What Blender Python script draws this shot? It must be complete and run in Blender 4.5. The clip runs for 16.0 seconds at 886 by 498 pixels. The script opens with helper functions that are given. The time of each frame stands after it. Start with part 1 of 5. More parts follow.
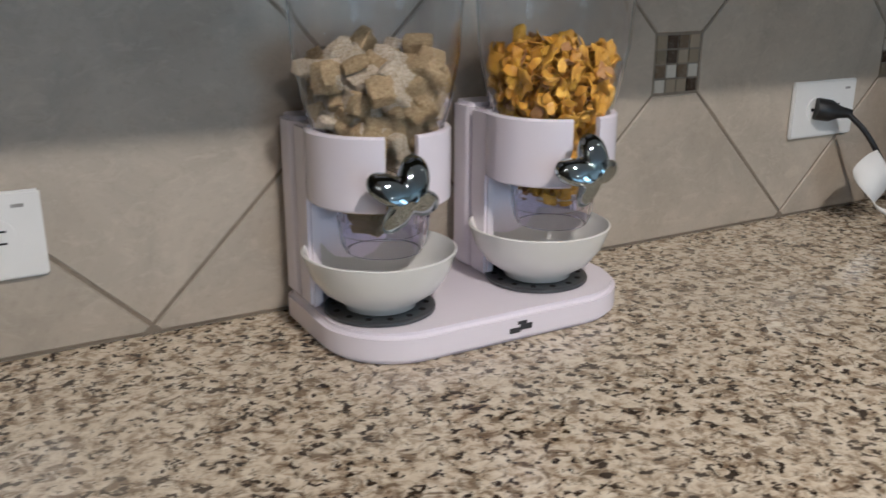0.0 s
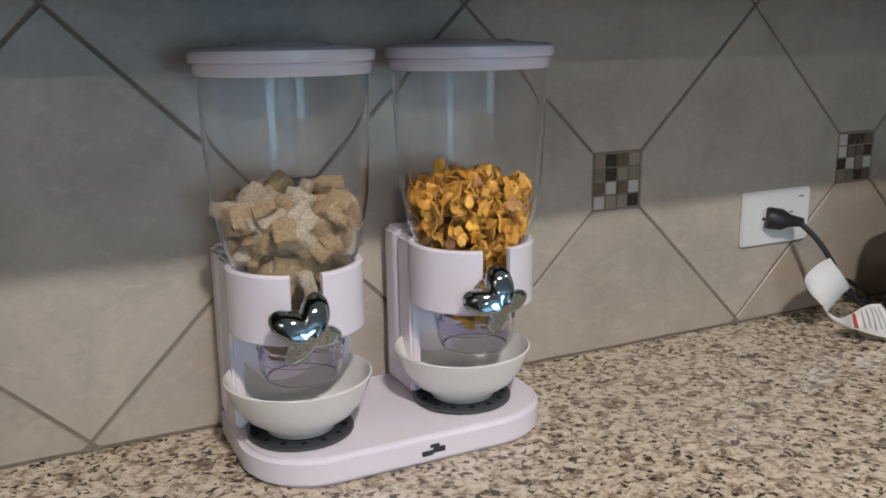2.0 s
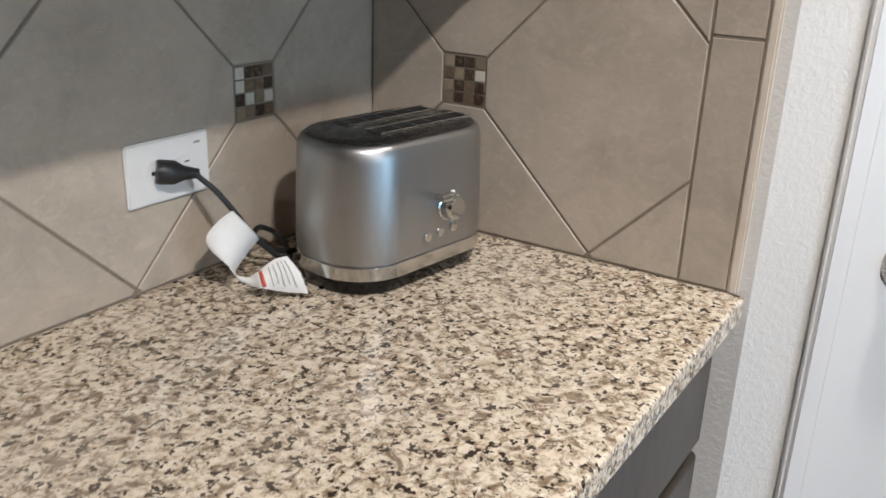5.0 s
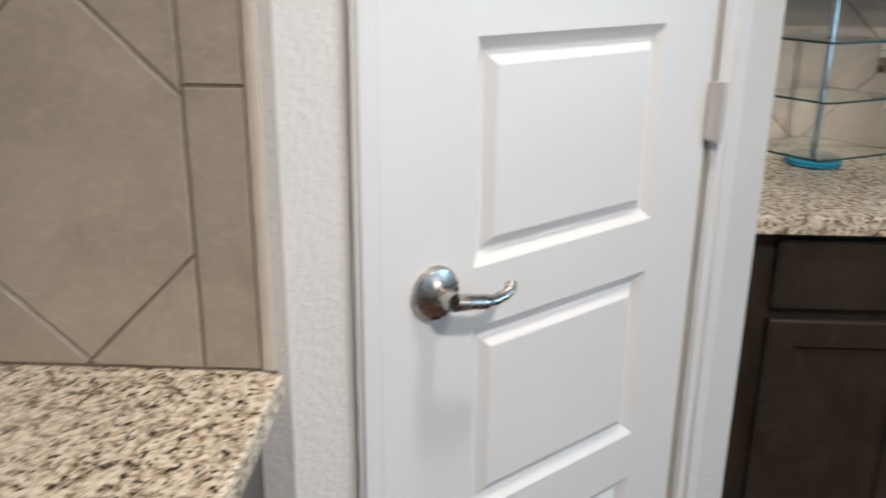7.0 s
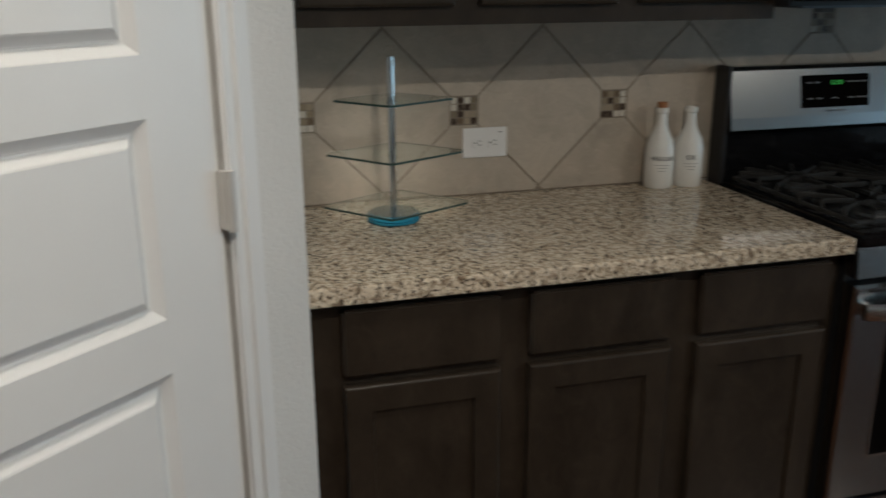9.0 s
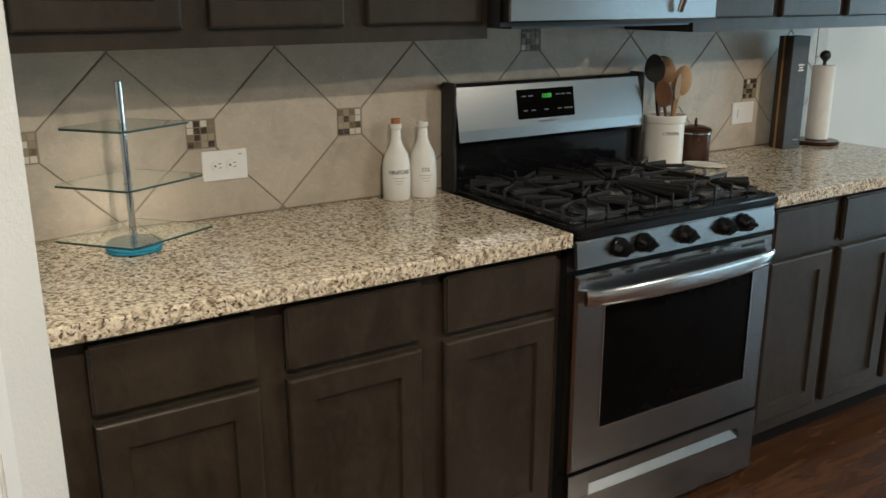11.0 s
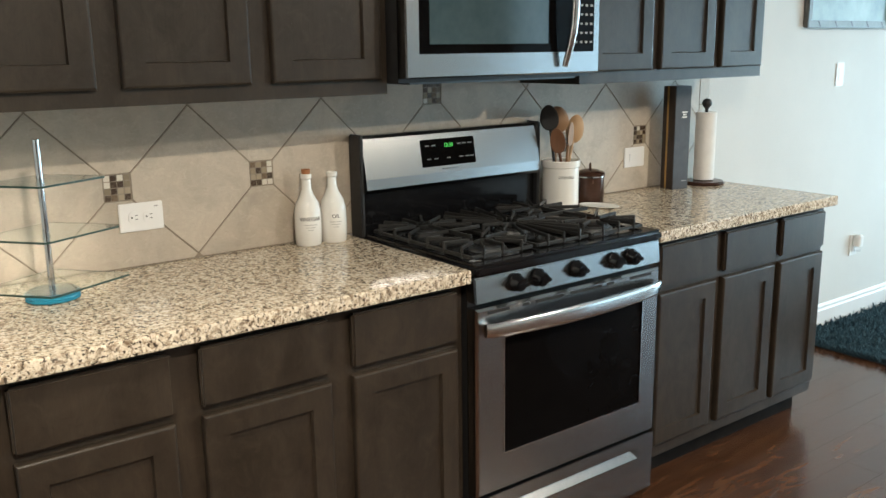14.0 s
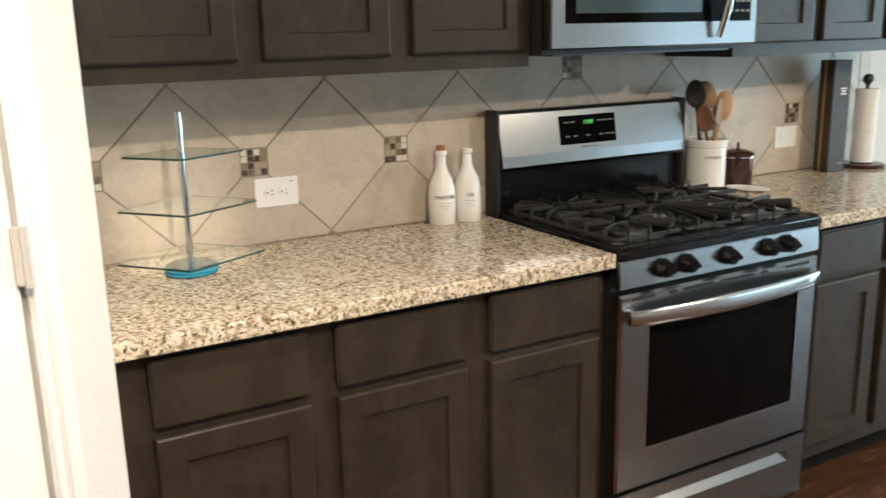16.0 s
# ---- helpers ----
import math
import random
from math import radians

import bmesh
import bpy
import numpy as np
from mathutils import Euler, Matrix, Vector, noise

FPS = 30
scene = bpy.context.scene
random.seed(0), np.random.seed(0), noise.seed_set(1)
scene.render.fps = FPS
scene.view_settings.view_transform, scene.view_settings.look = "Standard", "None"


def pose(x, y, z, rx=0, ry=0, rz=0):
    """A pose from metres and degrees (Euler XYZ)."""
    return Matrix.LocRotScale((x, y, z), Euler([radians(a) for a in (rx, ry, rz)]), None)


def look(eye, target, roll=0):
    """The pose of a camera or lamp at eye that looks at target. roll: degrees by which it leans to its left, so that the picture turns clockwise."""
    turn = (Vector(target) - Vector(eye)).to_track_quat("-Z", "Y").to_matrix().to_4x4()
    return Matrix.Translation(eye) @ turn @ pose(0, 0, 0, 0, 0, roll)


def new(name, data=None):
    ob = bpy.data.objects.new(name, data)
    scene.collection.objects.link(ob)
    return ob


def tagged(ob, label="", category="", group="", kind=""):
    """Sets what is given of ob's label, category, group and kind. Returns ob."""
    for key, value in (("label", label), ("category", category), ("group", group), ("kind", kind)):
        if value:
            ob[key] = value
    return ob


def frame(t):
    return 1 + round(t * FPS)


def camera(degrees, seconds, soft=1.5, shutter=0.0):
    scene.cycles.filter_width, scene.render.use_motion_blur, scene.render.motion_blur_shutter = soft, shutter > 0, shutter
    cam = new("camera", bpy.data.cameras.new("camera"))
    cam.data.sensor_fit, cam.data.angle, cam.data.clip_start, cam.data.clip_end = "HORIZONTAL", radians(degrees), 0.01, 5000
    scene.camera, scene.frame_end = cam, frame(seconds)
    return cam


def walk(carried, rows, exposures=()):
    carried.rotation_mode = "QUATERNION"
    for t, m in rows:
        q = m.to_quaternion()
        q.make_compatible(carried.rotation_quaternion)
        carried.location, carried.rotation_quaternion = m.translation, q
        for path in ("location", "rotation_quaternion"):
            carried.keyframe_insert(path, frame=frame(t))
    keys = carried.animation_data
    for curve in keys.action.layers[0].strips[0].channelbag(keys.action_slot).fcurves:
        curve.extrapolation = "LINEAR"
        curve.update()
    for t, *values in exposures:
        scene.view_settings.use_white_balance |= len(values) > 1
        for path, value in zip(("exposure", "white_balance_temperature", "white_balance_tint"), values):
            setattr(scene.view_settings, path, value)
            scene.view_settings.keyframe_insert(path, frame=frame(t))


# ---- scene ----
cam = camera(53.5, 16.0, soft=1.5, shutter=0.5)
PATH = [
    (0, (0.891, -0.646, 1.25), (1.827, 1.016, 0.648), 0.1),
    (0.5, (0.949, -0.667, 1.259), (1.853, 1.017, 0.67), -0.5),
    (1, (0.966, -0.686, 1.294), (1.792, 1.05, 0.74), -0.8),
    (1.5, (0.985, -0.711, 1.32), (1.815, 1.032, 0.799), -0.9),
    (2, (0.999, -0.731, 1.322), (1.845, 1.021, 0.857), -0.9),
    (2.5, (1.036, -0.746, 1.32), (1.928, 0.979, 0.843), -0.5),
    (3, (1.097, -0.768, 1.332), (2.129, 0.870, 0.833), -0.67),
    (3.5, (1.167, -0.806, 1.356), (2.431, 0.626, 0.764), 0.97),
    (6, (1.320, -0.611, 1.369), (3.078, 0.053, 0.686), 1.72),
    (6.5, (1.385, -0.641, 1.371), (3.239, -0.284, 0.709), 2.02),
    (7, (1.464, -0.663, 1.384), (3.355, -0.596, 0.736), 0.6),
    (7.5, (1.493, -0.743, 1.404), (3.38, -0.838, 0.748), -0.5),
    (8, (1.551, -0.879, 1.415), (3.437, -1.04, 0.768), -1.8),
    (8.5, (1.556, -1.001, 1.454), (3.438, -1.277, 0.839), -0.7),
    (9, (1.518, -1.021, 1.474), (3.358, -1.533, 0.88), -0.3),
    (9.5, (1.483, -0.98, 1.474), (3.249, -1.717, 0.893), -0.6),
    (10, (1.474, -0.963, 1.477), (3.16, -1.885, 0.923), 0.3),
    (12.5, (1.464, -1.076, 1.476), (3.051, -2.173, 0.949), -0.3),
    (13, (1.383, -1.024, 1.494), (2.944, -2.178, 1.01), -0.5),
    (13.5, (1.321, -0.985, 1.49), (2.876, -2.156, 1.03), -0.5),
    (14, (1.294, -0.968, 1.491), (2.851, -2.144, 1.049), -0.8),
    (14.5, (1.291, -0.972, 1.485), (2.838, -2.16, 1.043), -0.4),
    (15, (1.322, -0.975, 1.476), (2.886, -2.135, 1.019), -0.7),
    (15.5, (1.376, -0.97, 1.464), (3.0, -2.038, 0.994), -1.1),
    (16, (1.42, -0.968, 1.46), (3.11, -1.926, 0.986), -1.3),
]
EXPOSURES = [(0.0, -0.47, 5610, 11), (2.0, -0.41, 5610, 11), (3.5, -0.17, 5530, 11), (6.0, 0.03, 5600, 10), (7.0, -0.15, 5700, 10), (8.0, -0.54, 5700, 8), (9.0, -0.88, 5940, 7),
             (10.0, -0.35, 6140, 4), (12.5, 0.40, 6640, 8), (13.5, 0.65, 6310, 6), (14.3, 0.80, 6310, 6), (15.0, 0.80, 6410, 7), (16.0, 0.82, 6660, 9)]
walk(cam, [(t, look(eye, target, roll)) for t, eye, target, roll in PATH], EXPOSURES)

# ---- plan, in metres ----
WALL_A, WALL_B, WALL_D = 0.182, 2.385, 3.70     # y of the first wall, x of the short wall, x of the range wall
TOP = 0.915                                     # worktop height
P0, P1 = Vector((2.385, -0.452)), Vector((3.045, -1.19))   # ends of the slanting pantry wall
CEIL = 2.60
SOUTH, WEST = -8.2, -3.2

# ---- light ----
world = bpy.data.worlds.new("sky")
scene.world = world
world.use_nodes = True
wn = world.node_tree
sky = wn.nodes.new("ShaderNodeTexSky")
sky.sky_type, sky.sun_disc, sky.sun_elevation, sky.sun_rotation = "NISHITA", False, radians(40), radians(120)
wn.links.new(sky.outputs[0], wn.nodes["Background"].inputs[0])
wn.nodes["Background"].inputs[1].default_value = 0.1


def area_lamp(name, m, sx, sy, power, color, spread=180):
    d = bpy.data.lights.new(name, "AREA")
    d.shape, d.size, d.size_y, d.energy, d.color, d.spread = "RECTANGLE", sx, sy, power, color, radians(spread)
    ob = new(name, d)
    ob.matrix_world = m
    return ob


# daylight of the sliding door in the south wall
area_lamp("window_daylight", look((-1.15, SOUTH + 0.06, 1.15), (-1.15, 0, 1.15)), 3.2, 2.0, 12, (0.56, 0.84, 1.0))
# fill from a second, unseen opening, added to brighten the pale wall
area_lamp("added_daylight", look((1.95, SOUTH + 0.06, 1.1), (1.95, 0, 1.1)), 1.6, 2.0, 64, (0.58, 0.85, 1.0))
# recessed ceiling lamps
DOWNLIGHTS = [(1.12, -1.45, 55, 180), (2.32, -1.08, 7, 90), (0.45, -4.65, 82, 180)]
for x, y, watts, beam in DOWNLIGHTS:
    d = bpy.data.lights.new("downlight_glow", "AREA")
    d.shape, d.size, d.energy, d.color, d.spread = "DISK", 0.13, watts, (1.0, 0.86, 0.70), radians(beam)
    ob = new("downlight_glow", d)
    ob.matrix_world = pose(x, y, CEIL - 0.012)


# ---- materials ----
class Mat:
    """A node material with a Principled shader and short ways to add to it."""

    def __init__(self, name, color=(0.8, 0.8, 0.8), rough=0.5, metal=0.0, **more):
        self.m = bpy.data.materials.new(name)
        self.m.use_nodes = True
        self.t = self.m.node_tree
        self.b = self.t.nodes["Principled BSDF"]
        self.set("Base Color", (*color, 1)), self.set("Roughness", rough), self.set("Metallic", metal)
        for k, v in more.items():
            self.set(k.replace("_", " "), v)
        self._co = None

    def set(self, key, v):
        self.b.inputs[key].default_value = v

    def node(self, kind, **props):
        n = self.t.nodes.new(kind)
        for k, v in props.items():
            if k in n.inputs:
                n.inputs[k].default_value = v
        return n

    def link(self, a, b):
        self.t.links.new(a, b)

    def co(self, scale=(1, 1, 1)):
        if self._co is None:
            self._co = self.t.nodes.new("ShaderNodeNewGeometry").outputs["Position"]
        mp = self.t.nodes.new("ShaderNodeMapping")
        mp.inputs["Scale"].default_value = scale
        self.link(self._co, mp.inputs["Vector"])
        return mp.outputs[0]

    def noise(self, scale, detail=4.0, rough=0.6, stretch=(1, 1, 1), distortion=0.0):
        n = self.t.nodes.new("ShaderNodeTexNoise")
        n.inputs["Scale"].default_value, n.inputs["Detail"].default_value = scale, detail
        n.inputs["Roughness"].default_value, n.inputs["Distortion"].default_value = rough, distortion
        self.link(self.co(stretch), n.inputs["Vector"])
        return n.outputs[0]

    def ramp(self, fac, stops, interp="LINEAR"):
        r = self.t.nodes.new("ShaderNodeValToRGB")
        r.color_ramp.interpolation = interp
        e = r.color_ramp.elements
        while len(e) < len(stops):
            e.new(0.5)
        for el, (p, c) in zip(e, stops):
            el.position = p
            el.color = (*c, 1) if len(c) == 3 else c
        self.link(fac, r.inputs[0])
        return r.outputs[0]

    def mix(self, a, b, fac, kind="MIX"):
        n = self.t.nodes.new("ShaderNodeMix")
        n.data_type, n.blend_type = "RGBA", kind
        for i, v in ((6, a), (7, b), (0, fac)):
            if isinstance(v, bpy.types.NodeSocket):
                self.link(v, n.inputs[i])
            elif i == 0:
                n.inputs[0].default_value = v
            else:
                n.inputs[i].default_value = (*v, 1)
        return n.outputs[2]

    def base(self, out):
        self.link(out, self.b.inputs["Base Color"])
        return self

    def rough(self, fac, lo, hi):
        r = self.t.nodes.new("ShaderNodeMapRange")
        r.inputs["To Min"].default_value, r.inputs["To Max"].default_value = lo, hi
        self.link(fac, r.inputs[0])
        self.link(r.outputs[0], self.b.inputs["Roughness"])
        return self

    def bump(self, fac, strength, distance=0.002):
        n = self.t.nodes.new("ShaderNodeBump")
        n.inputs["Strength"].default_value, n.inputs["Distance"].default_value = strength, distance
        self.link(fac, n.inputs["Height"])
        self.link(n.outputs[0], self.b.inputs["Normal"])
        return self

    def random(self):
        return self.t.nodes.new("ShaderNodeObjectInfo").outputs["Random"]


def tinted(name, c1, c2, scale, rough, bump=0.0, metal=0.0, detail=4.0, stretch=(1, 1, 1), rr=0.1, dist=0.001, **more):
    m = Mat(name, c1, rough, metal, **more)
    n = m.noise(scale, detail, 0.6, stretch)
    m.base(m.ramp(n, [(0.3, c1), (0.7, c2)]))
    m.rough(m.noise(scale * 2.3), max(rough - rr, 0.02), min(rough + rr, 1))
    if bump:
        m.bump(m.noise(scale * 3, 3), bump, dist)
    return m.m


def make_granite():
    m = Mat("granite", rough=0.16)
    grain = m.noise(92, 3, 0.65, (1, 1, 1), 0.4)
    spots = m.noise(58, 4, 0.7, (1, 1, 1), 0.8)
    dark = m.noise(124, 2, 0.55, (1, 1, 1), 0.3)
    cloud = m.noise(6, 3)
    c = m.ramp(grain, [(0.30, (0.24, 0.165, 0.105)), (0.42, (0.50, 0.405, 0.295)), (0.52, (0.69, 0.60, 0.465)), (0.68, (0.80, 0.73, 0.605))])
    c = m.mix(c, (0.15, 0.098, 0.058), m.ramp(spots, [(0.505, (0, 0, 0)), (0.61, (0.85, 0.85, 0.85))]))
    c = m.mix(c, (0.040, 0.027, 0.019), m.ramp(dark, [(0.565, (0, 0, 0)), (0.625, (1, 1, 1))]))
    c = m.mix(c, (0.62, 0.55, 0.45), m.ramp(cloud, [(0.45, (0, 0, 0)), (0.75, (0.25, 0.25, 0.25))]))
    m.base(c)
    m.rough(grain, 0.06, 0.15)
    return m.m


def make_tile(name="tile_stone", base=(0.46, 0.40, 0.325)):
    m = Mat(name, rough=0.42)
    cloud = m.noise(9, 5, 0.65, (1, 1, 1), 0.6)
    fine = m.noise(120, 5, 0.7, (1, 0.8, 1.2))
    c = m.ramp(cloud, [(0.3, tuple(v * 0.83 for v in base)), (0.52, base), (0.75, tuple(min(v * 1.13, 1) for v in base))])
    c = m.mix(c, (0.30, 0.245, 0.185), m.ramp(fine, [(0.52, (0, 0, 0)), (0.74, (0.30, 0.30, 0.30))]))
    c = m.mix(c, (0.62, 0.55, 0.45), m.ramp(m.noise(34, 5, 0.7, (1, 1, 1.6), 1.0), [(0.52, (0, 0, 0)), (0.74, (0.42, 0.42, 0.42))]))
    hv = m.t.nodes.new("ShaderNodeHueSaturation")
    mr = m.t.nodes.new("ShaderNodeMapRange")
    mr.inputs["To Min"].default_value, mr.inputs["To Max"].default_value = 0.93, 1.06
    m.link(m.random(), mr.inputs[0]), m.link(mr.outputs[0], hv.inputs["Value"]), m.link(c, hv.inputs["Color"])
    m.base(hv.outputs[0])
    m.rough(fine, 0.32, 0.55)
    m.bump(m.mix(fine, cloud, 0.5), 0.25, 0.0012)
    return m.m


def make_chip():
    m = Mat("mosaic_chip", rough=0.15)
    c = m.ramp(m.random(), [(0.0, (0.055, 0.035, 0.024)), (0.18, (0.16, 0.115, 0.075)), (0.36, (0.30, 0.245, 0.17)), (0.50, (0.06, 0.042, 0.03)), (0.62, (0.22, 0.18, 0.125)), (0.74, (0.64, 0.60, 0.52)), (0.88, (0.36, 0.30, 0.22))], "CONSTANT")
    n = m.noise(140, 3)
    m.base(m.mix(c, (0.40, 0.34, 0.26), m.ramp(n, [(0.5, (0, 0, 0)), (0.8, (0.4, 0.4, 0.4))])))
    m.rough(n, 0.08, 0.35)
    return m.m


def make_cabinet_wood():
    m = Mat("stained_wood", rough=0.42, Specular_IOR_Level=0.28, Coat_Weight=0.22, Coat_Roughness=0.16)
    n = m.noise(7, 6, 0.62, (1.2, 1.2, 0.45), 0.7)
    blotch = m.noise(19, 5, 0.70, (1.0, 1.0, 0.8), 1.0)
    g = m.noise(60, 4, 0.6, (4, 4, 0.25))
    c = m.ramp(n, [(0.30, (0.0205, 0.0150, 0.0102)), (0.5, (0.0298, 0.0222, 0.0156)), (0.70, (0.0400, 0.0302, 0.0216))])
    c = m.mix(c, (0.0500, 0.0378, 0.0268), m.ramp(blotch, [(0.50, (0, 0, 0)), (0.72, (0.60, 0.60, 0.60))]))
    c = m.mix(c, (0.0120, 0.0088, 0.0062), m.ramp(blotch, [(0.28, (0.55, 0.55, 0.55)), (0.46, (0, 0, 0))]))
    c = m.mix(c, (0.011, 0.008, 0.006), m.ramp(g, [(0.5, (0, 0, 0)), (0.75, (0.30, 0.30, 0.30))]))
    m.base(c)
    m.rough(g, 0.30, 0.45)
    m.bump(g, 0.12, 0.0008)
    return m.m


def make_floor_wood():
    m = Mat("floor_wood", rough=0.3)
    n = m.noise(6, 6, 0.65, (4, 0.8, 1), 0.8)
    g = m.noise(45, 5, 0.65, (5, 0.2, 1), 0.4)
    c = m.ramp(n, [(0.28, (0.034, 0.0150, 0.0080)), (0.46, (0.058, 0.0250, 0.0122)), (0.60, (0.080, 0.0350, 0.0165)), (0.78, (0.108, 0.0490, 0.0230))])
    c = m.mix(c, (0.03, 0.016, 0.010), m.ramp(g, [(0.5, (0, 0, 0)), (0.7, (0.35, 0.35, 0.35))]))
    hv = m.t.nodes.new("ShaderNodeHueSaturation")
    mr = m.t.nodes.new("ShaderNodeMapRange")
    mr.inputs["To Min"].default_value, mr.inputs["To Max"].default_value = 0.78, 1.18
    m.link(m.random(), mr.inputs[0]), m.link(mr.outputs[0], hv.inputs["Value"]), m.link(c, hv.inputs["Color"])
    m.base(hv.outputs[0])
    m.rough(n, 0.17, 0.30)
    m.bump(g, 0.06, 0.0008)
    return m.m


def make_steel(name="brushed_steel", color=(0.33, 0.335, 0.34), stretch=(1, 1, 40), rough=0.21):
    m = Mat(name, color, rough, 1.0)
    g = m.noise(24, 4, 0.6, stretch)
    m.base(m.ramp(g, [(0.3, tuple(v * 0.95 for v in color)), (0.7, tuple(min(1, v * 1.04) for v in color))]))
    m.rough(g, rough - 0.04, rough + 0.05)
    m.bump(g, 0.02, 0.0003)
    return m.m


def make_wall(name, color, bump=0.35):
    m = Mat(name, color, 0.62)
    n = m.noise(2.5, 3)
    m.base(m.ramp(n, [(0.3, tuple(v * 0.96 for v in color)), (0.7, tuple(min(1, v * 1.02) for v in color))]))
    m.bump(m.noise(105, 3, 0.55, (1, 1, 1), 0.5), bump, 0.005)
    return m.m


GRANITE, TILE, CHIP = make_granite(), make_tile(), make_chip()
WOOD, FLOOR_WOOD = make_cabinet_wood(), make_floor_wood()
STEEL = make_steel()
STEEL_V = make_steel("brushed_steel_body", (0.42, 0.42, 0.415), (40, 40, 1), 0.37)
CHROME = tinted("chrome", (0.66, 0.68, 0.69), (0.60, 0.62, 0.63), 30, 0.07, metal=1.0, rr=0.03)
NICKEL = tinted("satin_nickel", (0.46, 0.43, 0.40), (0.53, 0.50, 0.46), 40, 0.27, metal=1.0, rr=0.05)
WALL_WHITE = make_wall("wall_paint_white", (0.70, 0.685, 0.655))
WALL_GREY = make_wall("wall_paint_pale", (0.66, 0.645, 0.61), 0.2)
CEILING_PAINT = make_wall("ceiling_paint", (0.75, 0.74, 0.72), 0.5)
DOOR_PAINT = tinted("door_paint", (0.74, 0.735, 0.725), (0.77, 0.765, 0.755), 4, 0.36, 0.05)
GROUT = tinted("grout", (0.20, 0.165, 0.125), (0.27, 0.225, 0.175), 60, 0.85, 0.3)
TRIM_EDGE = tinted("tile_edge_trim", (0.62, 0.55, 0.46), (0.68, 0.61, 0.52), 30, 0.4)
PLATE = tinted("white_plastic", (0.77, 0.76, 0.74), (0.80, 0.79, 0.77), 20, 0.32)
PINKISH = tinted("dispenser_plastic", (0.83, 0.775, 0.845), (0.84, 0.785, 0.855), 15, 0.17, rr=0.03)
CERAMIC = tinted("glazed_ceramic", (0.78, 0.77, 0.73), (0.82, 0.81, 0.77), 12, 0.10, rr=0.04)
BLACK_GLOSS = tinted("black_enamel", (0.0035, 0.0035, 0.0042), (0.006, 0.006, 0.0068), 25, 0.12, rr=0.05, Specular_IOR_Level=0.30)
BLACK_MATT = tinted("black_plastic", (0.014, 0.014, 0.015), (0.022, 0.022, 0.023), 40, 0.45)
IRON = tinted("cast_iron", (0.013, 0.013, 0.013), (0.027, 0.0265, 0.0255), 120, 0.40, 0.3)
OVEN_GLASS = tinted("oven_glass", (0.0025, 0.0022, 0.0022), (0.004, 0.0035, 0.0035), 10, 0.04, rr=0.02, Specular_IOR_Level=0.04)
DARK_SLIT = tinted("dark_gap", (0.006, 0.006, 0.006), (0.010, 0.010, 0.010), 50, 0.8)
DARK_STEEL = tinted("dark_grey_metal", (0.10, 0.105, 0.11), (0.14, 0.145, 0.15), 40, 0.4, metal=0.8)
PAPER = tinted("white_paper", (0.74, 0.73, 0.71), (0.80, 0.79, 0.77), 25, 0.85, 0.1)
PAPER_PRINT = tinted("grey_print", (0.30, 0.29, 0.28), (0.40, 0.39, 0.38), 90, 0.85)
RED_PRINT = tinted("red_print", (0.50, 0.06, 0.03), (0.58, 0.09, 0.05), 60, 0.7)
INK = tinted("dark_ink", (0.03, 0.03, 0.035), (0.05, 0.05, 0.055), 60, 0.6)
CORK = tinted("cork", (0.30, 0.12, 0.05), (0.42, 0.19, 0.085), 160, 0.85, 0.4)
SPOON_WOOD = tinted("spoon_wood", (0.24, 0.135, 0.07), (0.33, 0.20, 0.11), 14, 0.55, stretch=(1, 1, 0.2))
SPOON_PALE = tinted("pale_spoon_wood", (0.40, 0.25, 0.13), (0.52, 0.34, 0.19), 14, 0.5, stretch=(1, 1, 0.2))
SPOON_DARK = tinted("dark_spoon_wood", (0.10, 0.045, 0.022), (0.17, 0.08, 0.04), 14, 0.5, stretch=(1, 1, 0.2))
COPPER = tinted("brown_lacquered_metal", (0.055, 0.026, 0.018), (0.085, 0.042, 0.028), 20, 0.24, metal=0.45)
# near-black and matt, darker than the cabinet wood
TOE = tinted("toe_kick_dark", (0.006, 0.0045, 0.004), (0.010, 0.0075, 0.006), 20, 0.7, Specular_IOR_Level=0.08)
BOX_DARK = tinted("box_card_dark", (0.030, 0.020, 0.017), (0.042, 0.030, 0.025), 30, 0.45)
BOX_GREY = tinted("box_card_grey", (0.060, 0.064, 0.075), (0.080, 0.085, 0.095), 30, 0.45)
GOLD = tinted("box_gold_stripe", (0.42, 0.27, 0.10), (0.50, 0.33, 0.13), 60, 0.35, metal=0.6)
RUG_BLUE = tinted("shag_blue", (0.014, 0.042, 0.062), (0.042, 0.095, 0.125), 18, 0.95)
WHEAT = tinted("shredded_wheat", (0.30, 0.20, 0.095), (0.56, 0.43, 0.25), 420, 0.9, 1.0, stretch=(1, 1, 1), dist=0.003)
FROST = tinted("sugared_wheat", (0.40, 0.30, 0.185), (0.74, 0.66, 0.52), 420, 0.9, 1.0, dist=0.003)
FLAKE = tinted("corn_flake", (0.42, 0.18, 0.012), (0.68, 0.38, 0.040), 60, 0.38, 0.6, dist=0.002)
FLAKE_PALE = tinted("bran_flake", (0.32, 0.145, 0.045), (0.50, 0.27, 0.11), 70, 0.5, 0.6, dist=0.002)
FLAKE_MIX = tinted("flake_fill", (0.34, 0.14, 0.015), (0.76, 0.44, 0.05), 45, 0.6, 0.6, dist=0.002)
PICTURE = tinted("picture_print", (0.13, 0.20, 0.21), (0.34, 0.41, 0.40), 5, 0.4, detail=6)
PICTURE_FRAME = tinted("picture_frame_grey", (0.09, 0.09, 0.087), (0.14, 0.14, 0.133), 30, 0.4)


